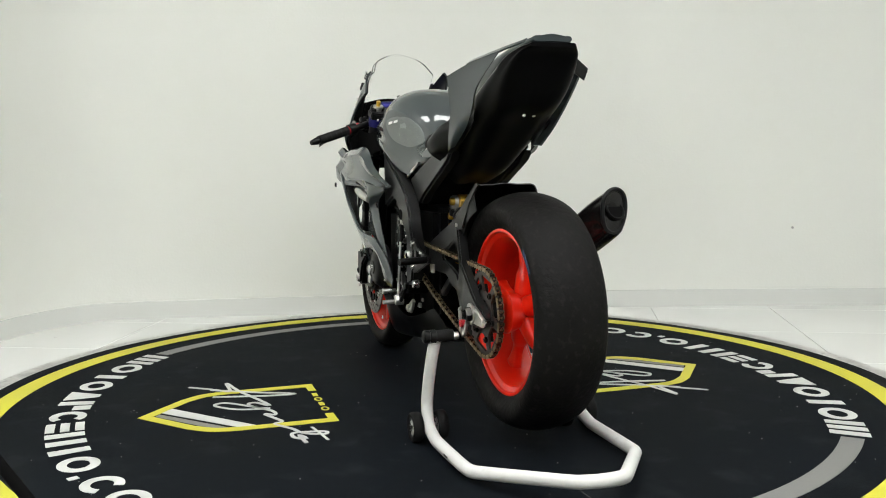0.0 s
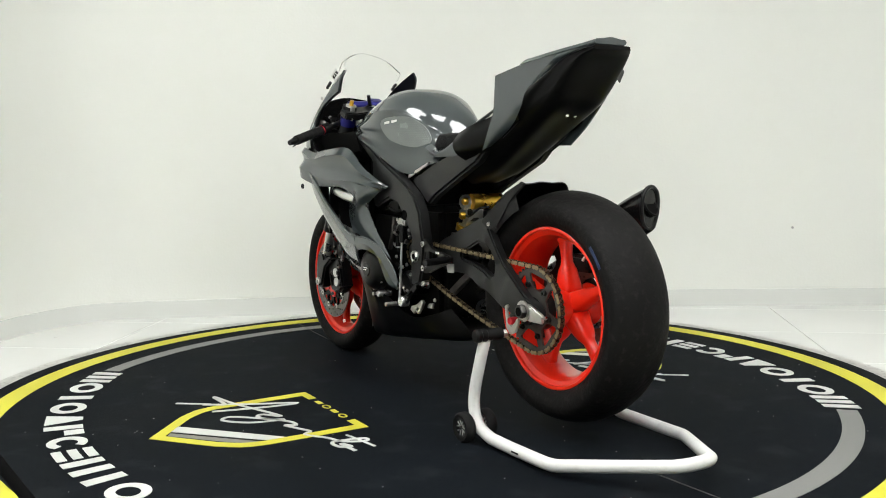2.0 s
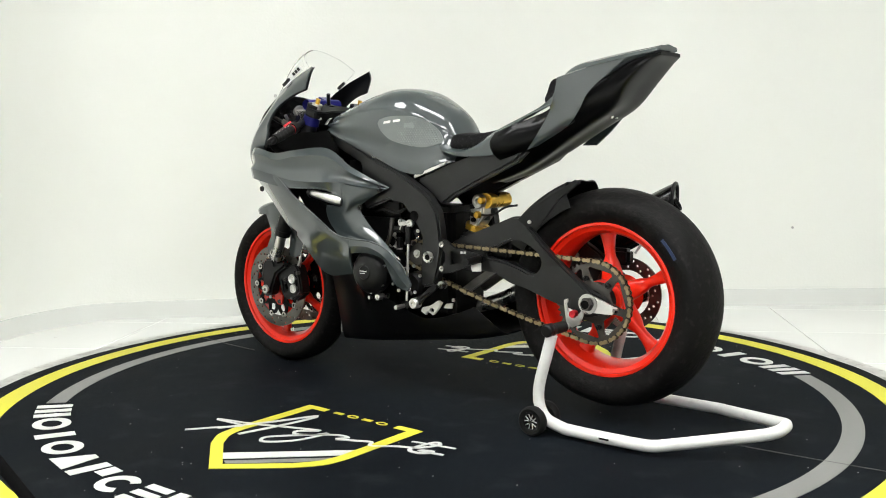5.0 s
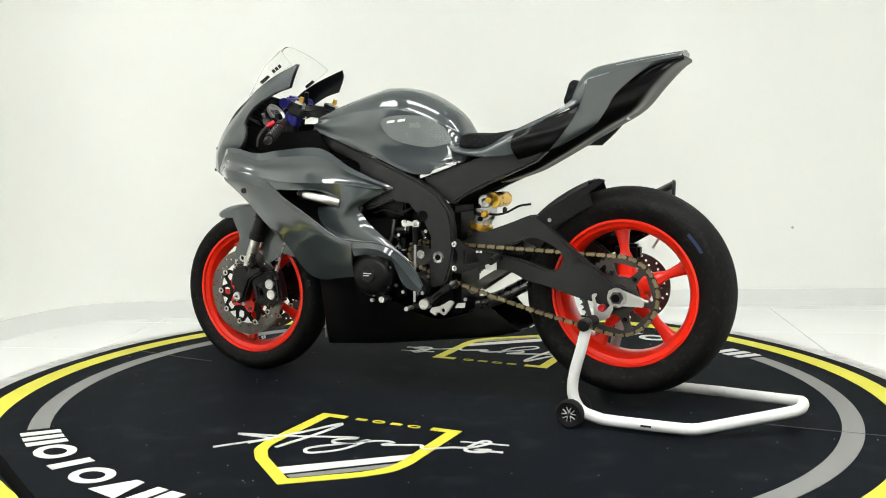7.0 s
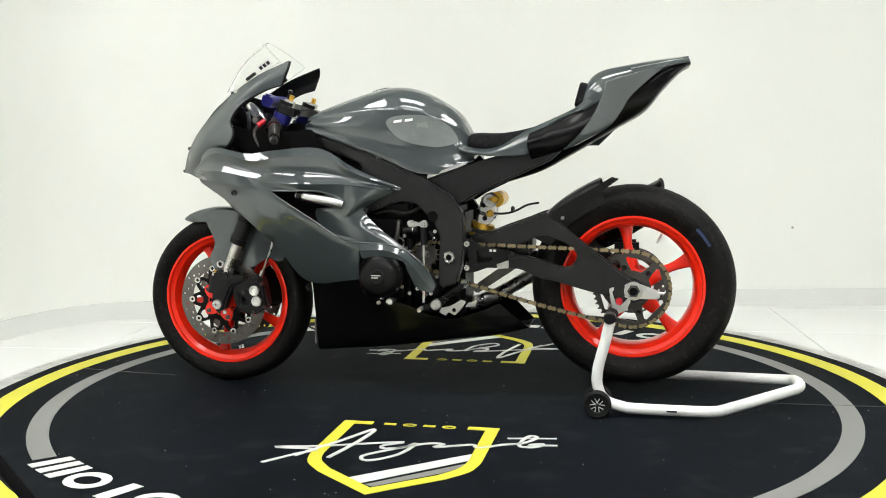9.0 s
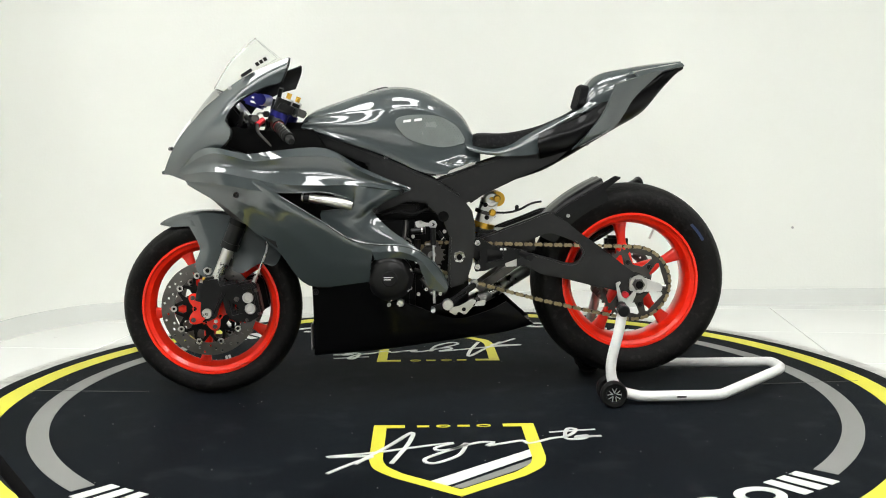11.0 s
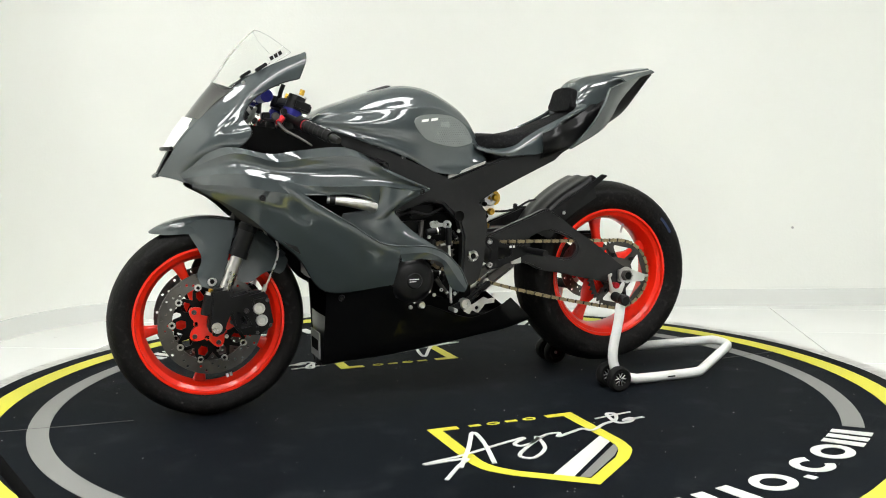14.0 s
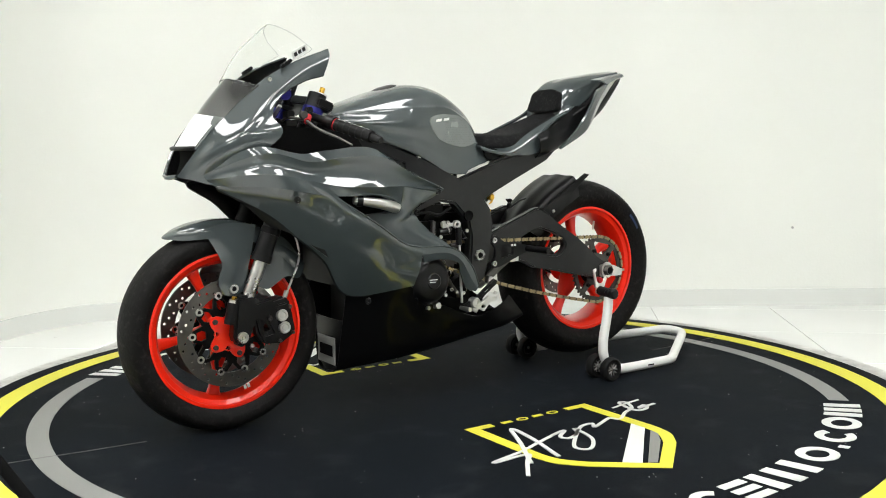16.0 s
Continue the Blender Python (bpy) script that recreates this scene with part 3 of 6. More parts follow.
def build_fairing():
    # upper cowl flank with the screen stay
    A = [(-0.480, -0.138, 1.094), (-0.60, -0.130, 1.046), (-0.70, -0.122, 0.982), (-0.795, -0.118, 0.892), (-0.86, -0.096, 0.812), (-0.905, -0.052, 0.736)]
    Mi = [(-0.484, -0.152, 1.066), (-0.575, -0.152, 1.024), (-0.675, -0.158, 0.955), (-0.748, -0.168, 0.868), (-0.80, -0.152, 0.800), (-0.868, -0.082, 0.727)]
    B = [(-0.504, -0.152, 1.016), (-0.566, -0.153, 0.998), (-0.640, -0.162, 0.956), (-0.674, -0.176, 0.902), (-0.664, -0.197, 0.840), (-0.828, -0.105, 0.714)]
    inset = lambda r, d: [(x + 0.004, y + d, z - 0.002) for x, y, z in r]
    both("cowl_lining", sheet([inset(A, 0.008), inset(Mi, 0.009), inset(B, 0.008)], 30, 10, 0.002), M_BLACK, motorcycle, "black lining inside the nose cowl")
    both("upper_cowl", sheet([A, Mi, B], 40, 16, 0.006), M_PAINT, motorcycle, "glossy grey nose cowl with screen stay")
    # shoulder panel from the nose to the frame, creased along a ridge and a shelf
    T = [(-0.845, -0.098, 0.752), (-0.735, -0.190, 0.815), (-0.607, -0.205, 0.796), (-0.520, -0.200, 0.805), (-0.370, -0.182, 0.811), (-0.259, -0.185, 0.752), (-0.175, -0.180, 0.714), (-0.104, -0.168, 0.685)]
    R1 = [(-0.848, -0.100, 0.742), (-0.715, -0.212, 0.798), (-0.587, -0.222, 0.773), (-0.483, -0.222, 0.784), (-0.345, -0.212, 0.783), (-0.243, -0.206, 0.732), (-0.166, -0.192, 0.703), (-0.105, -0.170, 0.681)]
    C = [(-0.842, -0.104, 0.728), (-0.715, -0.222, 0.742), (-0.591, -0.232, 0.721), (-0.495, -0.234, 0.703), (-0.387, -0.226, 0.698), (-0.279, -0.216, 0.697), (-0.168, -0.196, 0.682), (-0.107, -0.170, 0.678)]
    D = [(-0.820, -0.108, 0.710), (-0.705, -0.222, 0.706), (-0.542, -0.236, 0.679), (-0.454, -0.226, 0.676), (-0.373, -0.212, 0.676), (-0.283, -0.200, 0.641)]
    H = [((a[0] + b[0]) / 2, (a[1] + b[1]) / 2 + (0.013 if -0.75 < a[0] < -0.15 else 0.0), (a[2] + b[2]) / 2) for a, b in zip(R1, C)]
    bm = sheet([T, R1], 60, 6, 0.005)
    sheet([R1, H, C], 60, 12, 0.005, bm)
    sheet([C[:6], D], 50, 6, 0.005, bm)
    # the same panel runs down behind the air slot
    V1 = [(-0.279, -0.216, 0.697), (-0.226, -0.208, 0.686), (-0.169, -0.194, 0.680), (-0.107, -0.170, 0.678)]
    V2 = [(-0.283, -0.200, 0.641), (-0.238, -0.212, 0.641), (-0.194, -0.194, 0.649), (-0.145, -0.178, 0.662)]
    V3 = [(-0.313, -0.188, 0.622), (-0.261, -0.204, 0.612), (-0.238, -0.192, 0.614), (-0.217, -0.182, 0.617)]
    V4 = [(-0.385, -0.172, 0.614), (-0.312, -0.190, 0.578), (-0.238, -0.198, 0.569), (-0.179, -0.186, 0.564)]
    V5 = [(-0.374, -0.178, 0.570), (-0.286, -0.194, 0.538), (-0.175, -0.204, 0.531), (-0.102, -0.194, 0.508)]
    V6 = [(-0.311, -0.196, 0.521), (-0.208, -0.204, 0.508), (-0.098, -0.208, 0.490), (-0.027, -0.198, 0.450)]
    sheet([V1, V2, V3, V4, V5, V6], 24, 34, 0.004, bm)
    both("side_fairing", bm, M_PAINT, motorcycle, "glossy grey creased upper side fairing")
    both("slot_rim", tube([D[2], D[3], D[4], (-0.315, -0.206, 0.662), D[5], (-0.292, -0.196, 0.630), V3[0], (-0.352, -0.178, 0.618), V4[0]], 0.0026, 8, 50), M_PAINT, motorcycle, "rolled grey rim of the air slot", 60)
    # large lower flank
    F1 = [(-0.818, -0.116, 0.711), (-0.604, -0.226, 0.727), (-0.472, -0.240, 0.646), (-0.374, -0.240, 0.585), (-0.290, -0.234, 0.530), (-0.223, -0.230, 0.515)]
    F4 = [(-0.812, -0.116, 0.700), (-0.690, -0.158, 0.632), (-0.602, -0.173, 0.558), (-0.522, -0.170, 0.488), (-0.430, -0.142, 0.377), (-0.238, -0.198, 0.393)]
    # the flank leans inwards to its lower edge, slightly crowned
    crown = lambda f, d: [(a[0] + (b[0] - a[0]) * f, a[1] + (b[1] - a[1]) * f - (d if a[0] > -0.8 else 0.001), a[2] + (b[2] - a[2]) * f) for a, b in zip(F1, F4)]
    F2, mid, F3 = crown(0.12, 0.007), crown(0.35, 0.010), crown(0.62, 0.011)
    bm = sheet([F1, F2, mid, F3, F4], 48, 28, 0.005)
    G1 = [(-0.223, -0.230, 0.515), (-0.140, -0.224, 0.510), (-0.077, -0.216, 0.488), (-0.031, -0.206, 0.447), (-0.011, -0.200, 0.422), (0.010, -0.194, 0.377)]
    G2 = [(-0.226, -0.233, 0.491), (-0.138, -0.232, 0.491), (-0.081, -0.224, 0.465), (-0.046, -0.213, 0.424), (-0.024, -0.206, 0.394), (0.004, -0.196, 0.363)]
    G3 = [(-0.217, -0.228, 0.466), (-0.157, -0.227, 0.472), (-0.090, -0.221, 0.457), (-0.074, -0.212, 0.423), (-0.047, -0.204, 0.372), (-0.003, -0.196, 0.355)]
    sheet([G1, G2], 36, 5, 0.005, bm)
    sheet([G2, G3], 36, 6, 0.005, bm)
    flat_in = lambda r: [(x, y + 0.009, z - 0.004) for x, y, z in r]
    both("fairing_lining", sheet([flat_in(F1), flat_in(F3), flat_in(F4)], 30, 10, 0.002), M_BLACK, motorcycle, "black lining inside the lower fairing")
    both("lower_fairing", bm, M_PAINT, motorcycle, "glossy grey lower side fairing with a long crease")
    both("fairing_lip", tube(F1[1:] + G1[1:], 0.0028, 8, 70), M_PAINT, motorcycle, "rolled upper lip of the lower fairing", 60)
    # black belly pan
    H1 = [(-0.427, -0.118, 0.388), (-0.340, -0.168, 0.396), (-0.248, -0.196, 0.394), (-0.200, -0.186, 0.335), (-0.110, -0.172, 0.316), (-0.030, -0.164, 0.284), (0.045, -0.154, 0.265), (0.140, -0.136, 0.288), (0.200, -0.112, 0.313)]
    H2 = [(-0.427, -0.096, 0.300), (-0.330, -0.142, 0.315), (-0.250, -0.158, 0.310), (-0.190, -0.162, 0.275), (-0.105, -0.160, 0.262), (-0.020, -0.154, 0.246), (0.065, -0.144, 0.240), (0.165, -0.124, 0.252), (0.245, -0.096, 0.272)]
    H3 = [(-0.430, -0.062, 0.160), (-0.335, -0.104, 0.168), (-0.245, -0.124, 0.174), (-0.160, -0.134, 0.180), (-0.075, -0.134, 0.188), (0.010, -0.130, 0.196), (0.095, -0.122, 0.204), (0.190, -0.104, 0.212), (0.290, -0.076, 0.232)]
    H4 = [(-0.432, -0.044, 0.128), (-0.335, -0.060, 0.138), (-0.240, -0.070, 0.148), (-0.155, -0.072, 0.158), (-0.070, -0.068, 0.168), (0.015, -0.064, 0.178), (0.100, -0.058, 0.190), (0.190, -0.050, 0.202), (0.290, -0.040, 0.228)]
    H5 = [(-0.434, 0.0, 0.122), (-0.335, 0.0, 0.132), (-0.240, 0.0, 0.142), (-0.155, 0.0, 0.152), (-0.070, 0.0, 0.162), (0.015, 0.0, 0.172), (0.100, 0.0, 0.184), (0.190, 0.0, 0.198), (0.290, 0.0, 0.227)]
    both("belly_pan", sheet([H1, H2, H3, H4, H5], 48, 26, 0.004, inward=(0, 1, 1)), M_BLACKG, motorcycle, "glossy black belly pan")
    # nose: dark intake, number plate board, smoked screen foot
    N1 = [(-0.872, -0.048, 0.736), (-0.878, 0.0, 0.732), (-0.872, 0.048, 0.736)]
    N2 = [(-0.850, -0.078, 0.778), (-0.858, 0.0, 0.778), (-0.850, 0.078, 0.778)]
    N3 = [(-0.845, -0.090, 0.814), (-0.858, 0.0, 0.814), (-0.845, 0.090, 0.814)]
    part("air_intake", sheet([N1, N2, N3], 18, 10, 0.004, inward=(1, 0, 0)), M_HOLE, motorcycle, "black ram air intake mouth", smooth=40)
    part("intake_lip", tube([(-0.866, -0.085, 0.814), (-0.882, -0.05, 0.813), (-0.888, 0.0, 0.813), (-0.882, 0.05, 0.813), (-0.866, 0.085, 0.814)], 0.006, 8, 24), M_BLACK, motorcycle, smooth=40)
    part("chin_lip", tube([(-0.905, -0.050, 0.737), (-0.914, 0.0, 0.733), (-0.905, 0.050, 0.737)], 0.006, 8, 16), M_PAINT, motorcycle, "grey lip under the intake", smooth=40)
    P1 = [(-0.862, -0.094, 0.812), (-0.882, 0.0, 0.812), (-0.862, 0.094, 0.812)]
    P2 = [(-0.828, -0.108, 0.857), (-0.852, 0.0, 0.862), (-0.828, 0.108, 0.857)]
    P3 = [(-0.792, -0.118, 0.896), (-0.818, 0.0, 0.908), (-0.792, 0.118, 0.896)]
    part("nose_panel", sheet([P1, P2, P3], 20, 10, 0.004, inward=(1, 0, 0)), M_PAINT, motorcycle, smooth=40)
    off = lambda rows, dx: [[(x + dx, y * 0.86, z) for x, y, z in r] for r in rows]
    part("number_plate", sheet(off([P1, P2, P3], -0.005), 20, 8, 0.002, inward=(1, 0, 0)), M_STICK, motorcycle, "white race number sticker", smooth=40)
    S1 = [(-0.790, -0.120, 0.896), (-0.818, 0.0, 0.908), (-0.790, 0.120, 0.896)]
    S2 = [(-0.745, -0.126, 0.944), (-0.780, 0.0, 0.958), (-0.745, 0.126, 0.944)]
    S3 = [(-0.690, -0.128, 0.985), (-0.738, 0.0, 1.008), (-0.690, 0.128, 0.985)]
    part("screen_foot", sheet([S1, S2, S3], 24, 10, 0.003, inward=(1, 0, -1)), M_SMOKE, motorcycle, "smoked black foot of the screen", smooth=40)
    S4 = [(-0.600, -0.128, 1.044), (-0.668, -0.07, 1.090), (-0.680, 0.0, 1.094), (-0.668, 0.07, 1.090), (-0.600, 0.128, 1.044)]
    S3b = [(-0.690, -0.128, 0.985), (-0.730, -0.066, 1.003), (-0.738, 0.0, 1.008), (-0.730, 0.066, 1.003), (-0.690, 0.128, 0.985)]
    S5 = [(-0.535, -0.122, 1.082), (-0.598, -0.088, 1.130), (-0.626, 0.0, 1.152), (-0.598, 0.088, 1.130), (-0.535, 0.122, 1.082)]
    S6 = [(-0.518, -0.114, 1.093), (-0.575, -0.083, 1.141), (-0.606, 0.0, 1.168), (-0.575, 0.083, 1.141), (-0.518, 0.114, 1.093)]
    ob = part("screen", sheet([S3b, S4, S5, S6], 30, 18, 0.003, inward=(1, 0, -1)), M_SCREEN, motorcycle, "clear acrylic windscreen", smooth=60)
    ob.visible_shadow = False
    g = grid_surface([S3b, S4, S5, S6], 30, 18)
    part("screen_edge", tube([tuple(g[i, 0]) for i in range(8, 18)] + [tuple(p) for p in g[17, 1:-1]] + [tuple(g[i, -1]) for i in range(17, 7, -1)], 0.0005, 6), M_GREY, motorcycle, smooth=60)
    # dark inside of the cowl under the dials
    part("cockpit_liner", sheet([[(-0.70, -0.17, 0.845), (-0.765, -0.08, 0.90), (-0.78, 0, 0.92), (-0.765, 0.08, 0.90), (-0.70, 0.17, 0.845)], [(-0.62, -0.17, 0.79), (-0.68, -0.08, 0.80), (-0.69, 0, 0.80), (-0.68, 0.08, 0.80), (-0.62, 0.17, 0.79)], [(-0.42, -0.15, 0.78), (-0.45, -0.08, 0.76), (-0.46, 0, 0.76), (-0.45, 0.08, 0.76), (-0.42, 0.15, 0.78)]], 24, 14, 0.004, inward=(0, 0, -1)), M_HOLE, motorcycle, smooth=40)
    both("cockpit_side", plate([(-0.705, 0.832), (-0.700, 0.890), (-0.64, 0.878), (-0.56, 0.868), (-0.47, 0.868), (-0.41, 0.872), (-0.36, 0.80), (-0.50, 0.785), (-0.61, 0.79)], -0.135, -0.128, bevel=0.002), M_HOLE, motorcycle, "black inner panel of the cockpit")
    part("steering_head", box(-0.56, -0.40, -0.07, 0.07, 0.70, 0.895, 0.02), M_DARK, motorcycle, smooth=40)
    # duct skin under the chin
    both("chin_duct", sheet([[(-0.818, -0.110, 0.702), (-0.74, -0.14, 0.70), (-0.62, -0.15, 0.70)], [(-0.74, -0.12, 0.655), (-0.66, -0.15, 0.63), (-0.56, -0.17, 0.60)], [(-0.68, -0.13, 0.60), (-0.60, -0.17, 0.56), (-0.52, -0.19, 0.50)]], 16, 12, 0.003), M_BLACK, motorcycle, "black duct inside the fairing")


def half_section(x, pts):
    """A closed section at x from the half outline (y, z), top to bottom."""
    y0 = 0.028 * max(0.0, x)
    return [(x, y0 - y, z) for y, z in pts] + [(x, y0 + y, z) for y, z in reversed(pts) if y > 0]


def build_tank():
    secs = []
    # x, top, shoulder (y, z), flank (y, z), foot (y, z)
    for x, zt, ys, zs, ym, zm, yb, zb, dx in (
        (-0.452, 0.892, 0.060, 0.890, 0.085, 0.885, 0.090, 0.876, 0.0),
        (-0.425, 0.927, 0.095, 0.908, 0.118, 0.892, 0.112, 0.868, 0.0),
        (-0.340, 0.960, 0.130, 0.916, 0.152, 0.885, 0.140, 0.838, 0.0),
        (-0.230, 0.994, 0.152, 0.928, 0.166, 0.880, 0.150, 0.800, 0.0),
        (-0.150, 1.008, 0.158, 0.934, 0.164, 0.872, 0.146, 0.766, 0.0),
        (-0.070, 0.996, 0.146, 0.930, 0.142, 0.860, 0.132, 0.728, 0.0),
        (0.010, 0.956, 0.118, 0.900, 0.118, 0.835, 0.125, 0.722, 0.0),
        (0.065, 0.912, 0.092, 0.868, 0.106, 0.815, 0.122, 0.742, 0.0),
        (0.100, 0.850, 0.066, 0.836, 0.092, 0.806, 0.112, 0.758, 0.0),
        (0.118, 0.826, 0.040, 0.820, 0.080, 0.800, 0.100, 0.765, 0.0),
    ):
        half = [(0.0, zt), (ys * 0.45, zt - (zt - zs) * 0.08), (ys * 0.80, zt - (zt - zs) * 0.42), (ys * 0.97, zs + 0.006), (ys * 1.01, zs - 0.006), (ym, zm), ((ym + yb) / 2, (zm + zb) / 2), (yb, zb), (0.0, zb + 0.02)]
        secs.append(half_section(x, half))
    part("fuel_tank", loft(secs, 56, 50), M_PAINT, motorcycle, "glossy grey fuel tank with clear knee pads", smooth=50)


def build_tail():
    # seat rail flanks
    both("seat_flank", sheet([[(0.070, -0.100, 0.822), (0.135, -0.112, 0.806), (0.200, -0.118, 0.814), (0.290, -0.112, 0.862), (0.420, -0.098, 0.920), (0.470, -0.092, 0.955)],
                              [(0.072, -0.122, 0.812), (0.138, -0.136, 0.796), (0.200, -0.140, 0.800), (0.312, -0.130, 0.850), (0.420, -0.104, 0.912), (0.490, -0.098, 0.948)],
                              [(0.080, -0.126, 0.800), (0.141, -0.136, 0.786), (0.200, -0.140, 0.782), (0.302, -0.136, 0.793), (0.334, -0.124, 0.866), (0.490, -0.098, 0.938)]], 44, 12, 0.006), M_PAINT, motorcycle, "glossy grey seat fairing")
    both("tail_inner", sheet([[(0.300, -0.142, 0.852), (0.36, -0.136, 0.874), (0.44, -0.104, 0.905), (0.53, -0.082, 0.965)], [(0.294, -0.160, 0.822), (0.35, -0.156, 0.838), (0.43, -0.130, 0.864), (0.54, -0.096, 0.92)], [(0.300, -0.152, 0.792), (0.36, -0.146, 0.802), (0.44, -0.124, 0.836), (0.545, -0.104, 0.90)], [(0.305, -0.118, 0.768), (0.37, -0.112, 0.785), (0.45, -0.108, 0.82), (0.55, -0.106, 0.88)]], 22, 16, 0.004), M_BLACKG, motorcycle, "black side panel under the seat")
    # hump
    secs = []
    for x, zt, w, zb in ((0.452, 0.955, 0.086, 0.915), (0.472, 1.012, 0.090, 0.905), (0.513, 1.044, 0.096, 0.908), (0.590, 1.061, 0.088, 0.962), (0.680, 1.077, 0.070, 1.030), (0.776, 1.088, 0.050, 1.070)):
        secs.append(half_section(x, [(0.0, zt), (w * 0.6, zt - 0.004), (w, zt - (zt - zb) * 0.35), (w * 0.95, zb), (0.0, zb)]))
    part("tail_hump", loft(secs, 40, 26), M_PAINT, motorcycle, "glossy grey tail hump", smooth=45)
    blade = [[(0.408, -0.132, 0.800), (0.455, -0.146, 0.850), (0.498, -0.156, 0.905), (0.522, -0.168, 0.955), (0.536, -0.175, 1.000)],
             [(0.424, -0.130, 0.806), (0.505, -0.142, 0.856), (0.538, -0.144, 0.905), (0.562, -0.150, 0.958), (0.612, -0.146, 1.024)],
             [(0.440, -0.122, 0.812), (0.535, -0.122, 0.864), (0.575, -0.120, 0.912), (0.610, -0.120, 0.966), (0.705, -0.094, 1.050)]]
    part("tail_blade", sheet(blade, 22, 14, 0.008), M_PAINT, motorcycle, "grey side blade of the tail", smooth=35)
    blade = [[(0.455, 0.112, 0.812), (0.510, 0.128, 0.866), (0.560, 0.146, 0.940), (0.590, 0.164, 1.012)],
             [(0.500, 0.116, 0.812), (0.552, 0.134, 0.866), (0.604, 0.154, 0.940), (0.647, 0.174, 1.020)]]
    part("tail_blade", sheet(blade, 22, 10, 0.006, inward=(0, -1, 0)), M_PAINT, motorcycle, "grey side blade of the tail", smooth=35)
    blade = [[(0.600, 0.060, 1.060), (0.600, 0.120, 1.044), (0.596, 0.176, 1.012)], [(0.715, 0.060, 1.062), (0.690, 0.120, 1.046), (0.646, 0.184, 1.018)], [(0.700, 0.070, 1.020), (0.680, 0.120, 1.006), (0.638, 0.178, 0.985)]]
    part("blade_bridge", sheet(blade, 14, 12, 0.004, inward=(0, 0, -1)), M_BLACKG, motorcycle, "black bridge between hump and blade", smooth=35)
    part("tail_shoulder", sheet([[(0.596, -0.080, 1.046), (0.690, -0.064, 1.063), (0.772, -0.046, 1.077)], [(0.604, -0.118, 1.042), (0.695, -0.084, 1.060), (0.776, -0.054, 1.073)], [(0.612, -0.148, 1.026), (0.704, -0.097, 1.050), (0.780, -0.060, 1.066)]], 22, 10, 0.004, inward=(0, 0, -1)), M_PAINT, motorcycle, "grey shoulder between tail hump and blade", smooth=40)
    # black undertail
    secs = []
    for x, zt, w, zb, wb in ((0.215, 0.790, 0.085, 0.700, 0.050), (0.320, 0.840, 0.100, 0.735, 0.060), (0.400, 0.890, 0.108, 0.777, 0.065), (0.485, 0.925, 0.114, 0.826, 0.070), (0.560, 0.965, 0.114, 0.870, 0.074), (0.645, 1.010, 0.106, 0.920, 0.078), (0.700, 1.040, 0.098, 0.985, 0.086), (0.750, 1.058, 0.080, 1.036, 0.076), (0.782, 1.066, 0.060, 1.056, 0.056)):
        secs.append(half_section(x, [(0.0, zt), (w * 0.9, zt), (w, (zt + zb) / 2), (wb, zb), (0.0, zb)]))
    part("undertail", loft(secs, 40, 34), M_BLACKG, motorcycle, "black undertail fairing", smooth=40)
    # pads
    part("seat_pad", loft([half_section(x, [(0.0, zt), (w * 0.8, zt - 0.004), (w, zt - 0.016), (w, zb), (0.0, zb)]) for x, zt, w, zb in ((0.090, 0.838, 0.070, 0.812), (0.112, 0.856, 0.105, 0.806), (0.205, 0.856, 0.118, 0.806), (0.300, 0.874, 0.108, 0.846), (0.395, 0.907, 0.088, 0.886), (0.452, 0.930, 0.070, 0.912))], 36, 26), M_FOAM, motorcycle, "black foam seat pad", smooth=50)
    bm = plate([(-0.068, 0.0), (0.068, 0.0), (0.073, 0.036), (0.060, 0.070), (0.0, 0.077), (-0.060, 0.070), (-0.073, 0.036)], -0.013, 0.013, bevel=0.006, smooth_n=40)
    part("back_pad", bm, M_FOAM, motorcycle, "black foam back pad", smooth=50, at=pose(0.444, 0, 0.934, 0, 0, 90) @ pose(0, 0, 0, 14, 0, 0))
    both("subframe_cover", plate([(-0.028, 0.708), (0.107, 0.757), (0.20, 0.785), (0.33, 0.80), (0.40, 0.80), (0.36, 0.765), (0.215, 0.700), (0.125, 0.658), (0.079, 0.628), (0.045, 0.655)], -0.122, -0.085, bevel=0.008), M_FRAME, motorcycle, "satin black subframe cover")


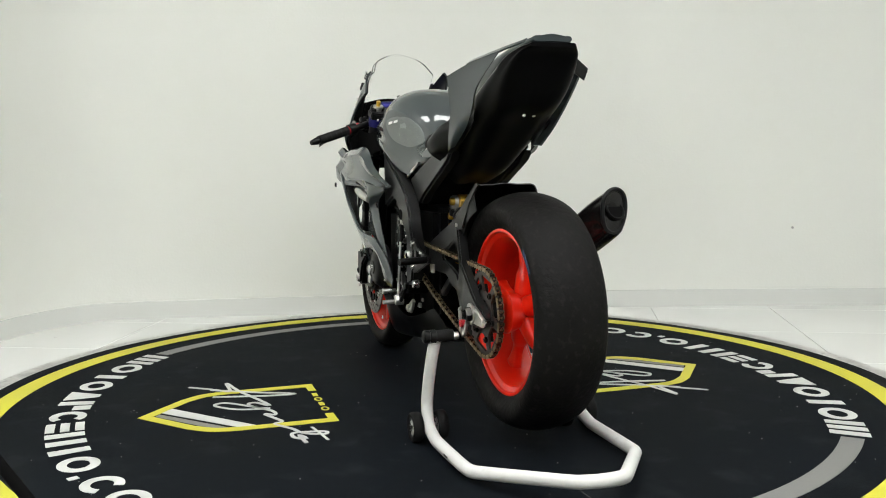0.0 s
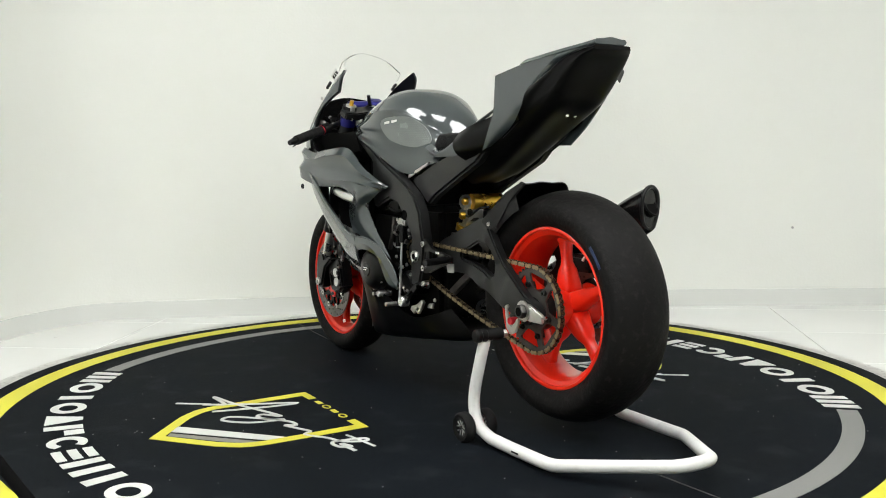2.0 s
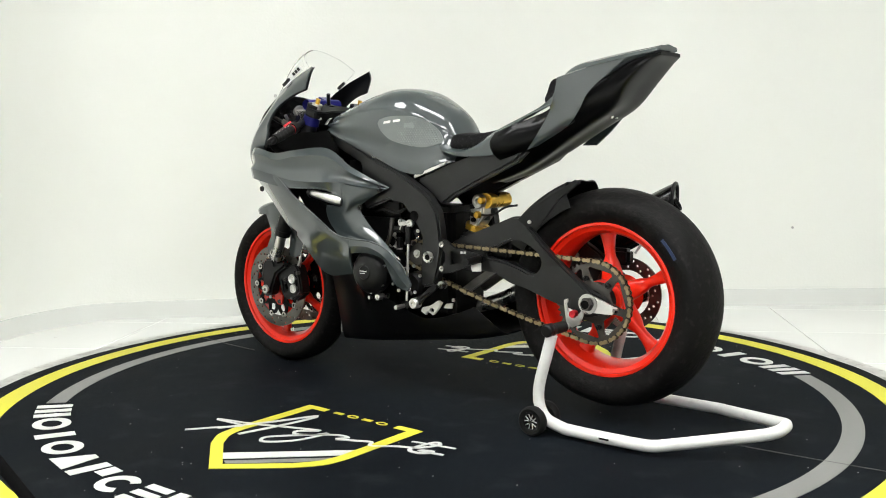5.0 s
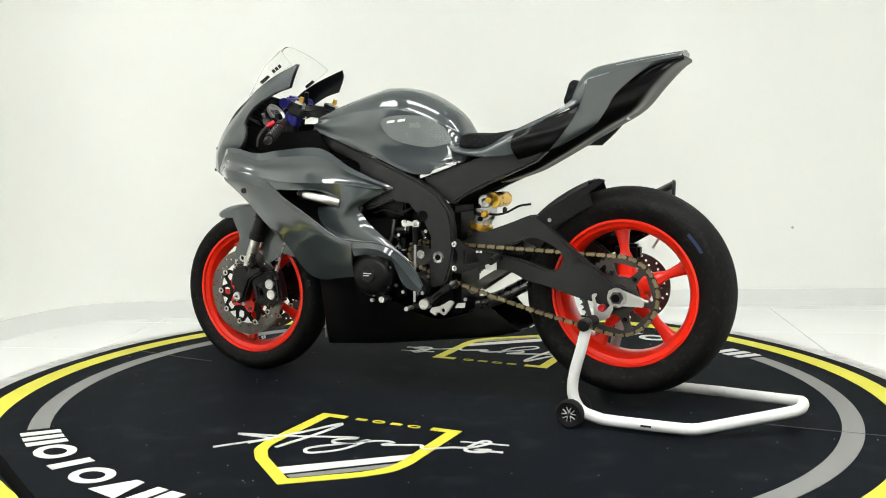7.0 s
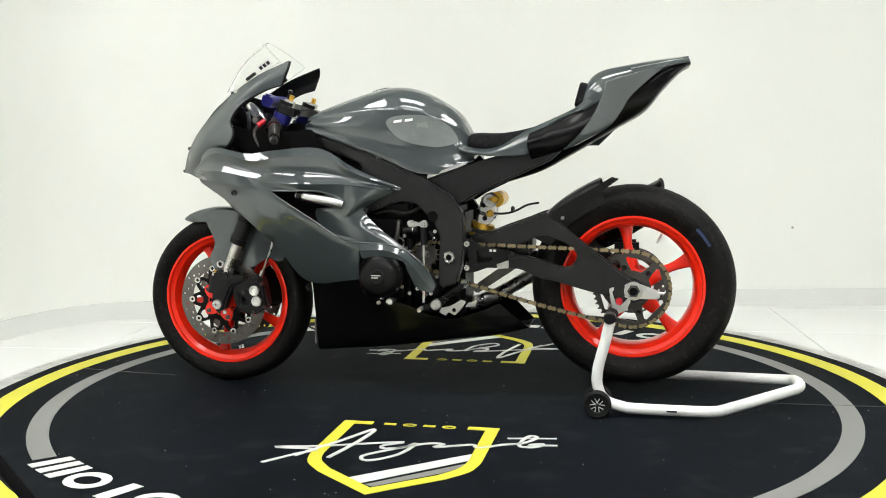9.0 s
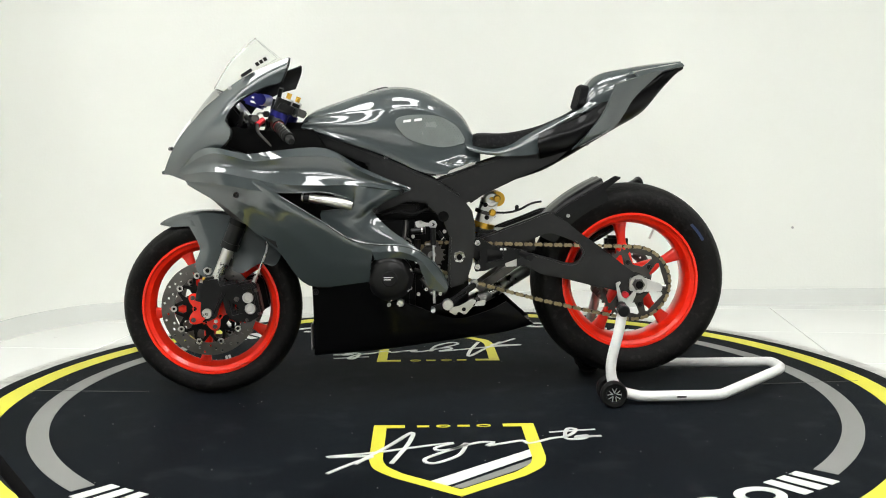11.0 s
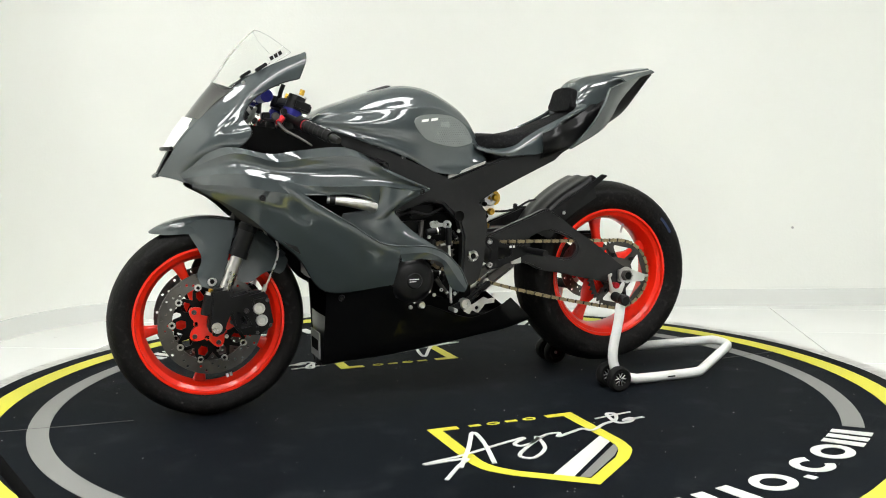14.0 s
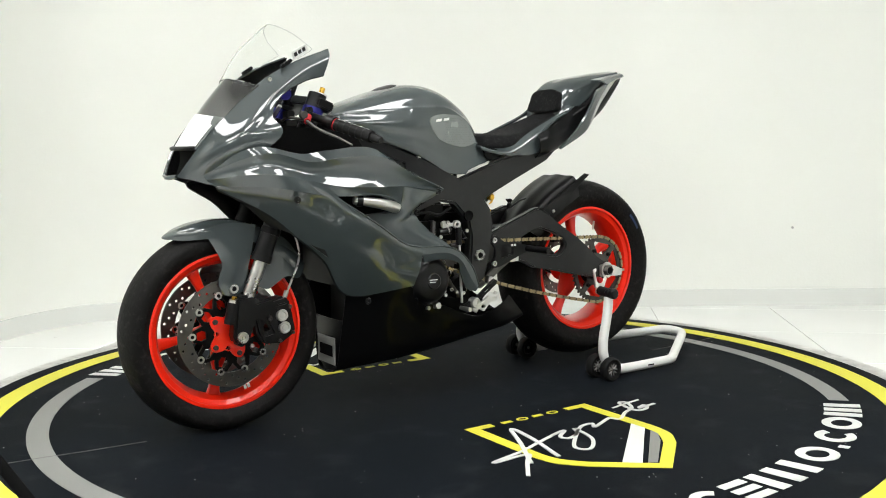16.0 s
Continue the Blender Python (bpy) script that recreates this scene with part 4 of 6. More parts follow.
def build_frame():
    out = [(-0.440, 0.878), (-0.302, 0.828), (-0.179, 0.778), (-0.030, 0.710), (0.050, 0.662), (0.088, 0.610), (0.098, 0.560), (0.096, 0.489), (0.085, 0.43), (0.067, 0.378), (0.013, 0.362), (0.010, 0.42), (0.016, 0.526), (-0.004, 0.580), (-0.057, 0.634), (-0.110, 0.643), (-0.217, 0.606), (-0.24, 0.64), (-0.24, 0.76), (-0.40, 0.82), (-0.47, 0.85)]
    warp = lambda x, z: 0.055 * max(0.0, min(1.0, (-0.20 - x) / 0.25)) if x < -0.2 else (0.012 if z < 0.55 else 0.0)
    both("frame_beam", plate(out, -0.160, -0.118, bevel=0.007, warp=warp), M_FRAME, motorcycle, "satin black aluminium frame beam")
    arm = [(0.088, 0.500), (0.177, 0.542), (0.272, 0.577), (0.335, 0.601), (0.365, 0.596), (0.395, 0.570), (0.437, 0.534), (0.490, 0.496), (0.542, 0.456), (0.611, 0.404), (0.662, 0.382), (0.674, 0.352), (0.640, 0.334), (0.605, 0.326), (0.552, 0.346), (0.473, 0.363), (0.383, 0.384), (0.320, 0.396), (0.253, 0.424), (0.118, 0.430)]
    hole = [(0.278, 0.507), (0.333, 0.530), (0.379, 0.521), (0.424, 0.500), (0.446, 0.470), (0.428, 0.438), (0.394, 0.434), (0.343, 0.449), (0.287, 0.464), (0.235, 0.474), (0.240, 0.492)]
    warp2 = lambda x, z: -0.036 * max(0.0, min(1.0, (x - 0.36) / 0.14))
    both("swingarm", plate(arm, -0.094, -0.064, holes=[hole], bevel=0.009, warp=warp2, smooth_n=72), M_FRAME, motorcycle, "satin black aluminium swingarm")
    part("swingarm_bridge", box(0.10, 0.30, -0.066, 0.066, 0.46, 0.54, 0.012), M_FRAME, motorcycle, smooth=40)
    # engine mass behind the fairing
    part("engine_block", box(-0.30, -0.095, -0.120, 0.120, 0.30, 0.60, 0.02), M_DARK, motorcycle, "black engine block", smooth=40)
    part("crankcase", box(-0.37, -0.095, -0.120, 0.120, 0.24, 0.44, 0.03), M_DARK, motorcycle, "black crankcase", smooth=40)
    part("airbox", box(-0.36, -0.06, -0.110, 0.110, 0.58, 0.80, 0.03), M_DARK, motorcycle, smooth=40)
    part("gearbox", box(-0.11, 0.08, -0.070, 0.120, 0.25, 0.62, 0.02), M_DARK, motorcycle, smooth=40)
    part("radiator", box(-0.455, -0.415, -0.120, 0.120, 0.40, 0.66, 0.008), M_DARK, motorcycle, "black radiator behind the front wheel", smooth=40)


def build_stand():
    st = thing("paddock_stand", "white tubular rear paddock stand with small black wheels", "paddock stand")
    for k in (-1, 1):
        pts = [(0.566, k * 0.215, 0.285), (0.553, k * 0.222, 0.225), (0.532, k * 0.226, 0.14), (0.533, k * 0.228, 0.085), (0.56, k * 0.230, 0.045), (0.62, k * 0.231, 0.027)]
        p = [tuple(q) for q in catmull(pts, 22)]
        low = [(0.70, k * 0.231, 0.026), (0.85, k * 0.228, 0.026), (0.885, k * 0.221, 0.028), (0.914, k * 0.203, 0.031), (1.103, k * 0.075, 0.060), (1.133, k * 0.05, 0.066), (1.142, k * 0.022, 0.067), (1.142, 0, 0.067)]
        p += [tuple(q) for q in catmull([p[-1]] + low, 40)][1:]
        part("tube", tube(p, 0.0165, 16), M_STAND, st, "white powder-coated steel tube", smooth=60)
    return st


build_fairing()
build_tank()
build_tail()
build_frame()
stand = build_stand()


# ---- motorcycle details ----
BOLT, BOLT_S, BOLT_B = bolt_mesh(0.0085, 0.007), bolt_mesh(0.006, 0.005), bolt_mesh(0.013, 0.008)
for b_mesh, b_mat in ((BOLT, M_BLACK), (BOLT_S, M_STEEL), (BOLT_B, M_STEEL)):
    b_mesh.materials.append(b_mat)


def bolt(parent, mesh, x, y, z, name="bolt"):
    return shared(name, mesh, parent, pose(x, y, z))


def drilled_disc(r0, r1, y0, y1, n_holes, hole):
    """A flat ring with rows of small holes through it."""
    outer = [(r1 * math.cos(a), r1 * math.sin(a)) for a in np.linspace(0, 2 * math.pi, 72, endpoint=False)]
    holes = [[(r0 * math.cos(a), r0 * math.sin(a)) for a in np.linspace(0, 2 * math.pi, 56, endpoint=False)]]
    for k in range(n_holes):
        a = 2 * math.pi * k / n_holes
        r = r0 + (r1 - r0) * (0.25, 0.5, 0.76)[k % 3]
        holes.append([(r * math.cos(a) + hole * math.cos(b), r * math.sin(a) + hole * math.sin(b)) for b in np.linspace(0, 2 * math.pi, 8, endpoint=False)])
    return plate(outer, y0, y1, holes=holes, bevel=0)


def build_front():
    for k in (-1, 1):
        y = k * 0.072
        disc = part("brake_disc", drilled_disc(0.114, 0.155, y - 0.0025, y + 0.0025, 48, 0.0042), M_DISC, front_wheel, "drilled steel front brake disc")
        car = []
        n = 10
        for i in range(n):
            a0 = 2 * math.pi * i / n
            car += [(0.110 * math.cos(a0 - 0.16), 0.110 * math.sin(a0 - 0.16)), (0.119 * math.cos(a0), 0.119 * math.sin(a0)), (0.110 * math.cos(a0 + 0.16), 0.110 * math.sin(a0 + 0.16)), (0.088 * math.cos(a0 + 0.314), 0.088 * math.sin(a0 + 0.314))]
        hs = [[(0.046 * math.cos(a), 0.046 * math.sin(a)) for a in np.linspace(0, 2 * math.pi, 30, endpoint=False)]]
        for i in range(n):
            a0 = 2 * math.pi * i / n
            hs.append([((0.088 + u) * math.cos(a0 + v), (0.088 + u) * math.sin(a0 + v)) for u, v in ((-0.014, -0.13), (-0.014, 0.13), (0.0, 0.17), (0.014, 0.10), (0.014, -0.10), (0.0, -0.17))])
        part("disc_carrier", plate(car, y - 0.004, y + 0.004, holes=hs, bevel=0), M_DARK, front_wheel, "black disc carrier")
        for i in range(n):
            a0 = 2 * math.pi * i / n
            c = (0.114 * math.cos(a0), y, 0.114 * math.sin(a0))
            part("bobbin", lathe([(0.0052, -0.006), (0.0105, -0.006), (0.0105, 0.006), (0.0052, 0.006)], 16, centre=c, closed=True), M_STEEL, front_wheel, smooth=40)
        lobes = [((0.062 + 0.014 * math.cos(5 * a)) * math.cos(a), (0.062 + 0.014 * math.cos(5 * a)) * math.sin(a)) for a in np.linspace(0, 2 * math.pi, 60, endpoint=False)]
        wells = [[(0.046 * math.cos(a0) + 0.0075 * math.cos(b), 0.046 * math.sin(a0) + 0.0075 * math.sin(b)) for b in np.linspace(0, 2 * math.pi, 12, endpoint=False)] for a0 in np.linspace(0.63, 0.63 + 2 * math.pi, 5, endpoint=False)]
        part("hub_flange", plate(lobes, min(y - k * 0.010, y + k * 0.010), max(y - k * 0.010, y + k * 0.010), holes=wells, bevel=0.002), M_RED, front_wheel, "orange-red lobed hub flange", smooth=40)
        part("flange_backing", lathe([(0.02, y - k * 0.014), (0.058, y - k * 0.014), (0.058, y - k * 0.006), (0.02, y - k * 0.006)], 30, closed=True), M_HOLE, front_wheel)
        for a0 in np.linspace(0, 2 * math.pi, 5, endpoint=False):
            part("flange_bolt", lathe([(0.003, y + k * 0.012), (0.003, y + k * 0.015), (0.007, y + k * 0.015), (0.008, y + k * 0.009)], 12, centre=(0.062 * math.cos(a0), 0, 0.062 * math.sin(a0))), M_DSTEEL, front_wheel, smooth=40)
        # fork leg
        yk = k * 0.106
        top, mid, low = (-0.500, yk, 0.965), (-0.690, yk, 0.500), (-0.7445, yk, 0.366)
        part("fork_tube", rod(top, mid, 0.0265, 24), M_BLACK, motorcycle, "black upper fork tube", smooth=60)
        part("fork_slider", rod((-0.682, yk, 0.520), low, 0.0180, 24), M_STEEL, motorcycle, "polished steel fork slider", smooth=60)
        part("clamp_ring", rod((-0.655, yk, 0.586), (-0.662, yk, 0.569), 0.0285, 24), M_BLACKG, motorcycle, smooth=60)
        part("fork_seal", rod((-0.684, yk, 0.513), (-0.692, yk, 0.494), 0.029, 24), M_BLACK, motorcycle, smooth=60)
        foot = part("fork_foot", plate([(-0.780, 0.345), (-0.774, 0.402), (-0.722, 0.407), (-0.714, 0.384), (-0.664, 0.394), (-0.655, 0.380), (-0.708, 0.348), (-0.730, 0.302), (-0.740, 0.270), (-0.762, 0.260), (-0.780, 0.268), (-0.786, 0.292)], yk - 0.024, yk + 0.024, bevel=0.008), M_BLACK, motorcycle, "black cast fork foot", smooth=50)
        part("damping_chamber", rod((-0.789, yk, 0.325), (-0.776, yk, 0.384), 0.0165, 18), M_BLACK, motorcycle, "black damping chamber", smooth=60)
        part("chamber_cap", rod((-0.776, yk, 0.383), (-0.774, yk, 0.392), 0.0135, 18), M_ALU, motorcycle, "bright damping chamber cap", smooth=40)
        part("chamber_valve", rod((-0.774, yk, 0.391), (-0.772, yk, 0.402), 0.007, 12), M_GOLD, motorcycle, "gold damping screw", smooth=40)
        part("axle_end", lathe([(0.007, yk + k * 0.026), (0.007, yk + k * 0.032), (0.015, yk + k * 0.032), (0.0165, yk + k * 0.029), (0.0165, yk + k * 0.020)], 20, centre=(-0.762, 0, 0.288)), M_STEEL, motorcycle, "steel front axle end", smooth=40)
        bolt(motorcycle, BOLT_S, -0.735, yk + (-0.025 if k < 0 else 0.03), 0.262)
        yc = k * 0.084
        cal = part("brake_caliper", plate([(-0.722, 0.345), (-0.700, 0.366), (-0.662, 0.382), (-0.622, 0.390), (-0.606, 0.372), (-0.598, 0.337), (-0.588, 0.280), (-0.632, 0.253), (-0.688, 0.256), (-0.708, 0.285)], yc - 0.026, yc + 0.022, holes=[[(-0.690, 0.318), (-0.676, 0.312), (-0.664, 0.288), (-0.682, 0.284)]], bevel=0.007), M_BLACK, motorcycle, "black radial brake caliper", smooth=50)
        part("caliper_ridge", plate([(-0.655, 0.366), (-0.618, 0.372), (-0.604, 0.290), (-0.640, 0.272)], yc - 0.032, yc - 0.02, bevel=0.005) if k < 0 else plate([(-0.655, 0.366), (-0.618, 0.372), (-0.604, 0.290), (-0.640, 0.272)], yc + 0.02, yc + 0.032, bevel=0.005), M_BLACK, cal, smooth=50)
        for bx, bz, rr in ((-0.671, 0.330, 0.008), (-0.640, 0.262, 0.005), (-0.600, 0.282, 0.005), (-0.608, 0.358, 0.006)):
            part("caliper_bolt", lathe([(rr * 0.45, k * 0.030), (rr * 0.45, k * 0.034), (rr * 0.9, k * 0.034), (rr, k * 0.031), (rr, k * 0.018)], 14, centre=(bx, yc, bz)), M_DSTEEL, cal, smooth=40)
        part("hose_fitting", rod((-0.618, yc - 0.012, 0.378), (-0.609, yc - 0.012, 0.402), 0.007, 10), M_STEEL, cal, "steel hose fitting", smooth=40)
        for bx, bz in ((-0.634, 0.335), (-0.627, 0.299)):
            part("piston_cap", lathe([(0.009, -0.003), (0.009, -0.001), (0.012, -0.004), (0.0165, -0.004), (0.018, 0.0), (0.018, 0.012)], 24, centre=(bx, yc - 0.032 if k < 0 else yc + 0.02, bz)), M_ALU, cal, "bright caliper piston cap", smooth=40)
        part("brake_line", tube([(-0.612, yc - 0.012, 0.392), (-0.595, yc - 0.016, 0.43), (-0.570, yc - 0.018, 0.50), (-0.585, yc - 0.01, 0.58), (-0.62, yc * 0.7, 0.66)], 0.0034, 8, 30), M_STEEL, motorcycle, "braided brake line", smooth=60)
        # mudguard wing beside the fork
        both_side = [[(-0.842, k * 0.062, 0.588), (-0.775, k * 0.073, 0.606), (-0.690, k * 0.076, 0.598)], [(-0.816, k * 0.066, 0.545), (-0.770, k * 0.077, 0.552), (-0.700, k * 0.079, 0.553)], [(-0.792, k * 0.071, 0.490), (-0.755, k * 0.082, 0.495), (-0.712, k * 0.081, 0.502)], [(-0.808, k * 0.079, 0.442), (-0.770, k * 0.086, 0.438), (-0.728, k * 0.085, 0.448)], [(-0.794, k * 0.080, 0.407), (-0.769, k * 0.086, 0.399), (-0.738, k * 0.085, 0.412)]]
        part("mudguard_wing", sheet(both_side, 12, 14, 0.003, inward=(0, -k, 0)), M_PAINT, motorcycle, "grey mudguard fork cover", smooth=40)
        part("wing_bolt", lathe([(0.007, k * 0.086), (0.007, k * 0.092), (0.0125, k * 0.092), (0.014, k * 0.088), (0.014, k * 0.080)], 20, centre=(-0.766, 0, 0.421)), M_STEEL, motorcycle, "steel mudguard screw", smooth=40)
        part("bolt_socket", rod((-0.766, k * 0.082, 0.421), (-0.766, k * 0.0905, 0.421), 0.0072, 12), M_HOLE, motorcycle)
        back = [[(-0.668, k * 0.070, 0.575), (-0.640, k * 0.072, 0.570), (-0.590, k * 0.066, 0.545), (-0.530, k * 0.055, 0.470)], [(-0.680, k * 0.074, 0.510), (-0.640, k * 0.076, 0.490), (-0.585, k * 0.070, 0.470), (-0.545, k * 0.062, 0.440)], [(-0.690, k * 0.075, 0.420), (-0.655, k * 0.077, 0.410), (-0.600, k * 0.074, 0.440), (-0.560, k * 0.066, 0.430)]]
        part("mudguard_tail", sheet(back, 16, 12, 0.003, inward=(0, -k, 0)), M_PAINT, motorcycle, "grey rear flank of the mudguard", smooth=40)
    # mudguard crown over the tyre
    rows = []
    for a, w, r in ((121, 0.008, 0.321), (118.5, 0.024, 0.323), (113, 0.048, 0.324), (104, 0.064, 0.323), (92, 0.072, 0.321), (78, 0.074, 0.318), (60, 0.074, 0.314), (40, 0.072, 0.312)):
        ca, sa = math.cos(radians(a)), math.sin(radians(a))
        drop = 0.050 * w / 0.07
        rows.append([(FW[0] + (r - dr) * ca, s * w, FW[2] + (r - dr) * sa) for s, dr in ((-1, drop), (-0.94, drop * 0.42), (-0.6, drop * 0.08), (0, 0), (0.6, drop * 0.08), (0.94, drop * 0.42), (1, drop))])
    part("front_mudguard", sheet(rows, 26, 30, 0.003, inward=(0, 0, -1)), M_PAINT, motorcycle, "glossy grey front mudguard", smooth=40)
    # yokes, clip-ons, dials
    part("top_yoke", plate([(-0.140, 0.025), (-0.10, 0.035), (-0.05, 0.015), (0.05, 0.015), (0.10, 0.035), (0.140, 0.025), (0.140, -0.025), (0.09, -0.035), (0.03, -0.055), (-0.03, -0.055), (-0.09, -0.035), (-0.140, -0.025)], -0.013, 0.013, bevel=0.004), M_BLACK, motorcycle, "black top yoke", smooth=40, at=pose(-0.492, 0, 0.935, 0, 0, 90) @ pose(0, 0, 0, 90 + 22, 0, 0))
    part("bottom_yoke", box(-0.60, -0.52, -0.13, 0.13, 0.745, 0.785, 0.01), M_BLACK, motorcycle, smooth=40)
    for k in (-1, 1):
        cap = part("fork_cap", rod((-0.499, k * 0.106, 0.945), (-0.490, k * 0.106, 0.967), 0.019, 16), M_ALU, motorcycle, "silver fork cap", smooth=40)
        part("adjuster", rod((-0.490, k * 0.106, 0.966), (-0.483, k * 0.106, 0.984), 0.008, 10), M_GOLD, cap, "gold damping adjuster", smooth=40)
        part("fork_clamp", rod((-0.515, k * 0.106, 0.925), (-0.527, k * 0.106, 0.897), 0.030, 20), M_BLUE, motorcycle, "blue anodised clip-on clamp", smooth=40)
        inn, end = Vector((-0.540, k * 0.125, 0.905)), Vector((-0.455, k * 0.345, 0.838))
        part("handlebar", rod(inn, end, 0.0115, 14), M_BLACK, motorcycle, "black clip-on bar", smooth=60)
        g0, g1 = inn.lerp(end, 0.42), inn.lerp(end, 0.97)
        grip = part("grip", rod(g0, g1, 0.0170, 18), M_RUBBER, motorcycle, "black ribbed rubber grip", smooth=60)
        for i in range(5):
            c0 = g0.lerp(g1, 0.12 + 0.17 * i)
            part("grip_rib", rod(c0, c0 + (g1 - g0) * 0.03, 0.0175, 14), M_BLACK, grip, smooth=40)
            part("grip_mark", rod(c0 + Vector((-0.004, 0, 0.0168)), c0 + (g1 - g0) * 0.10 + Vector((0.004, 0, 0.0168)), 0.0011, 6), M_STICK, grip, "pale moulded mark")
        part("bar_end", rod(end, end + (end - inn) * 0.11, 0.0135, 12, r2=0.009), M_BLACK, motorcycle, smooth=40)
        part("switch_housing", rod(inn.lerp(end, 0.30), inn.lerp(end, 0.42), 0.021, 14), M_BLACK, motorcycle, smooth=40)
        part("control_ring", rod(inn.lerp(end, 0.425), inn.lerp(end, 0.44), 0.0175, 14), M_REDA, motorcycle, "red anodised ring", smooth=40)
        perch = part("lever_perch", rod((-0.560, k * 0.165, 0.900), (-0.575, k * 0.185, 0.885), 0.009, 14), M_REDA, motorcycle, "red lever perch", smooth=40)
        part("lever", tube([(-0.575, k * 0.185, 0.885), (-0.565, k * 0.235, 0.862), (-0.540, k * 0.285, 0.842), (-0.520, k * 0.315, 0.826), (-0.512, k * 0.328, 0.818)], 0.0042, 10, 24, taper=(1.3, 0.6)), M_DSTEEL, motorcycle, "worn steel control lever", smooth=60)
        part("lever_adjuster", lathe([(0.0, -0.006), (0.010, -0.006), (0.012, -0.003), (0.012, 0.005), (0.0, 0.005)], 18, centre=(-0.582, k * 0.178, 0.903)), M_DSTEEL, motorcycle, smooth=40)
        part("wiring", tube([(-0.55, k * 0.15, 0.90), (-0.56, k * 0.10, 0.86), (-0.58, k * 0.07, 0.82), (-0.56, k * 0.04, 0.76)], 0.005, 8, 20), M_BLACK, motorcycle, smooth=60)
    for x, y, z, r in ((-0.552, -0.150, 0.918, 0.009), (-0.566, -0.140, 0.890, 0.010), (-0.600, -0.120, 0.905, 0.012), (-0.610, -0.085, 0.880, 0.012)):
        part("switch_block", box(x - r, x + r, y - r * 1.4, y + r * 1.4, z - r, z + r, 0.003), M_BLACK, motorcycle, smooth=40)
    part("clutch_cable", tube([(-0.575, -0.185, 0.890), (-0.610, -0.12, 0.895), (-0.600, -0.06, 0.86), (-0.55, -0.05, 0.80)], 0.004, 8, 24), M_DSTEEL, motorcycle, smooth=60)
    part("brake_hose", tube([(-0.57, 0.16, 0.92), (-0.62, 0.10, 0.93), (-0.61, 0.04, 0.88), (-0.60, 0.0, 0.80)], 0.004, 8, 24), M_STEEL, motorcycle, smooth=60)
    bolt(motorcycle, BOLT_S, -0.470, -0.112, 0.915)
    part("steering_damper", rod((-0.585, -0.07, 0.968), (-0.585, 0.09, 0.972), 0.019, 18), M_BLUE, motorcycle, "blue steering damper", smooth=40)
    bm = box(-0.036, 0.036, -0.028, 0.028, -0.022, 0.022, 0.008)
    blk = part("damper_bracket", bm, M_BLUE, motorcycle, "dark blue bracket with white markings", smooth=40, at=pose(-0.620, 0.065, 0.972, 0, 20, 0))
    for dz in (0.006, -0.008):
        part("white_mark", box(-0.012, 0.026, -0.0292, -0.0282, dz - 0.003, dz + 0.003), M_STICK, blk)
    part("ignition_key", tube([(-0.535, -0.005, 0.962), (-0.530, -0.012, 0.985), (-0.523, -0.018, 1.006)], 0.007, 10, 8), M_BLACK, motorcycle, smooth=40)
    part("ignition_lock", rod((-0.545, 0, 0.935), (-0.535, 0, 0.968), 0.019, 16), M_BLACK, motorcycle, smooth=40)
    part("brake_reservoir", rod((-0.575, 0.19, 0.925), (-0.572, 0.19, 0.965), 0.020, 16), M_BLACK, motorcycle, smooth=40)
    dash = part("dial_cluster", box(-0.028, 0.028, -0.075, 0.075, -0.036, 0.036, 0.014), M_BLACK, motorcycle, "black dial cluster", smooth=40, at=pose(-0.668, 0, 0.915, 0, -38, 0))
    part("dial_face", lathe([(0.0, 0.0), (0.033, 0.0), (0.037, 0.004), (0.037, 0.008), (0.041, 0.008), (0.041, -0.004), (0.0, -0.004)], 32, axis="x", centre=(0.028, -0.028, 0.0)), M_ALU, dash, "silver ringed dial", smooth=40)
    part("dash_bracket", tube([(-0.66, -0.06, 0.88), (-0.64, -0.10, 0.90), (-0.63, -0.13, 0.93)], 0.006, 8, 14), M_ALU, motorcycle, smooth=40)
    part("fairing_stay", tube([(-0.74, -0.10, 0.93), (-0.66, -0.03, 0.87), (-0.60, 0.0, 0.84), (-0.66, 0.03, 0.87), (-0.74, 0.10, 0.93)], 0.009, 8, 24), M_BLACK, motorcycle, smooth=40)
    for k in (-1, 1):
        part("mirror_block", box(-0.020, 0.020, -0.005, 0.005, -0.005, 0.005, 0.002), M_BLACK, motorcycle, "small black mirror mount block", smooth=40, at=pose(-0.612, k * 0.138, 1.046, 0, -32, 0))
        bolt(motorcycle, BOLT_S, -0.665, k * 0.142, 1.0)
    # screen sticker as plain bars
    stick = part("screen_sticker", box(-0.026, 0.026, -0.0006, 0.0006, -0.012, 0.012), M_STICK, motorcycle, "white sticker on the screen", at=pose(-0.566, -0.1315, 1.082, 0, -31, 0) @ pose(0, 0, 0, 24, 0, 0))
    for i in range(3):
        part("sticker_mark", box(-0.021 + 0.0145 * i, -0.010 + 0.0145 * i, -0.0011, -0.0007, -0.006, 0.006), M_BLACK, stick)


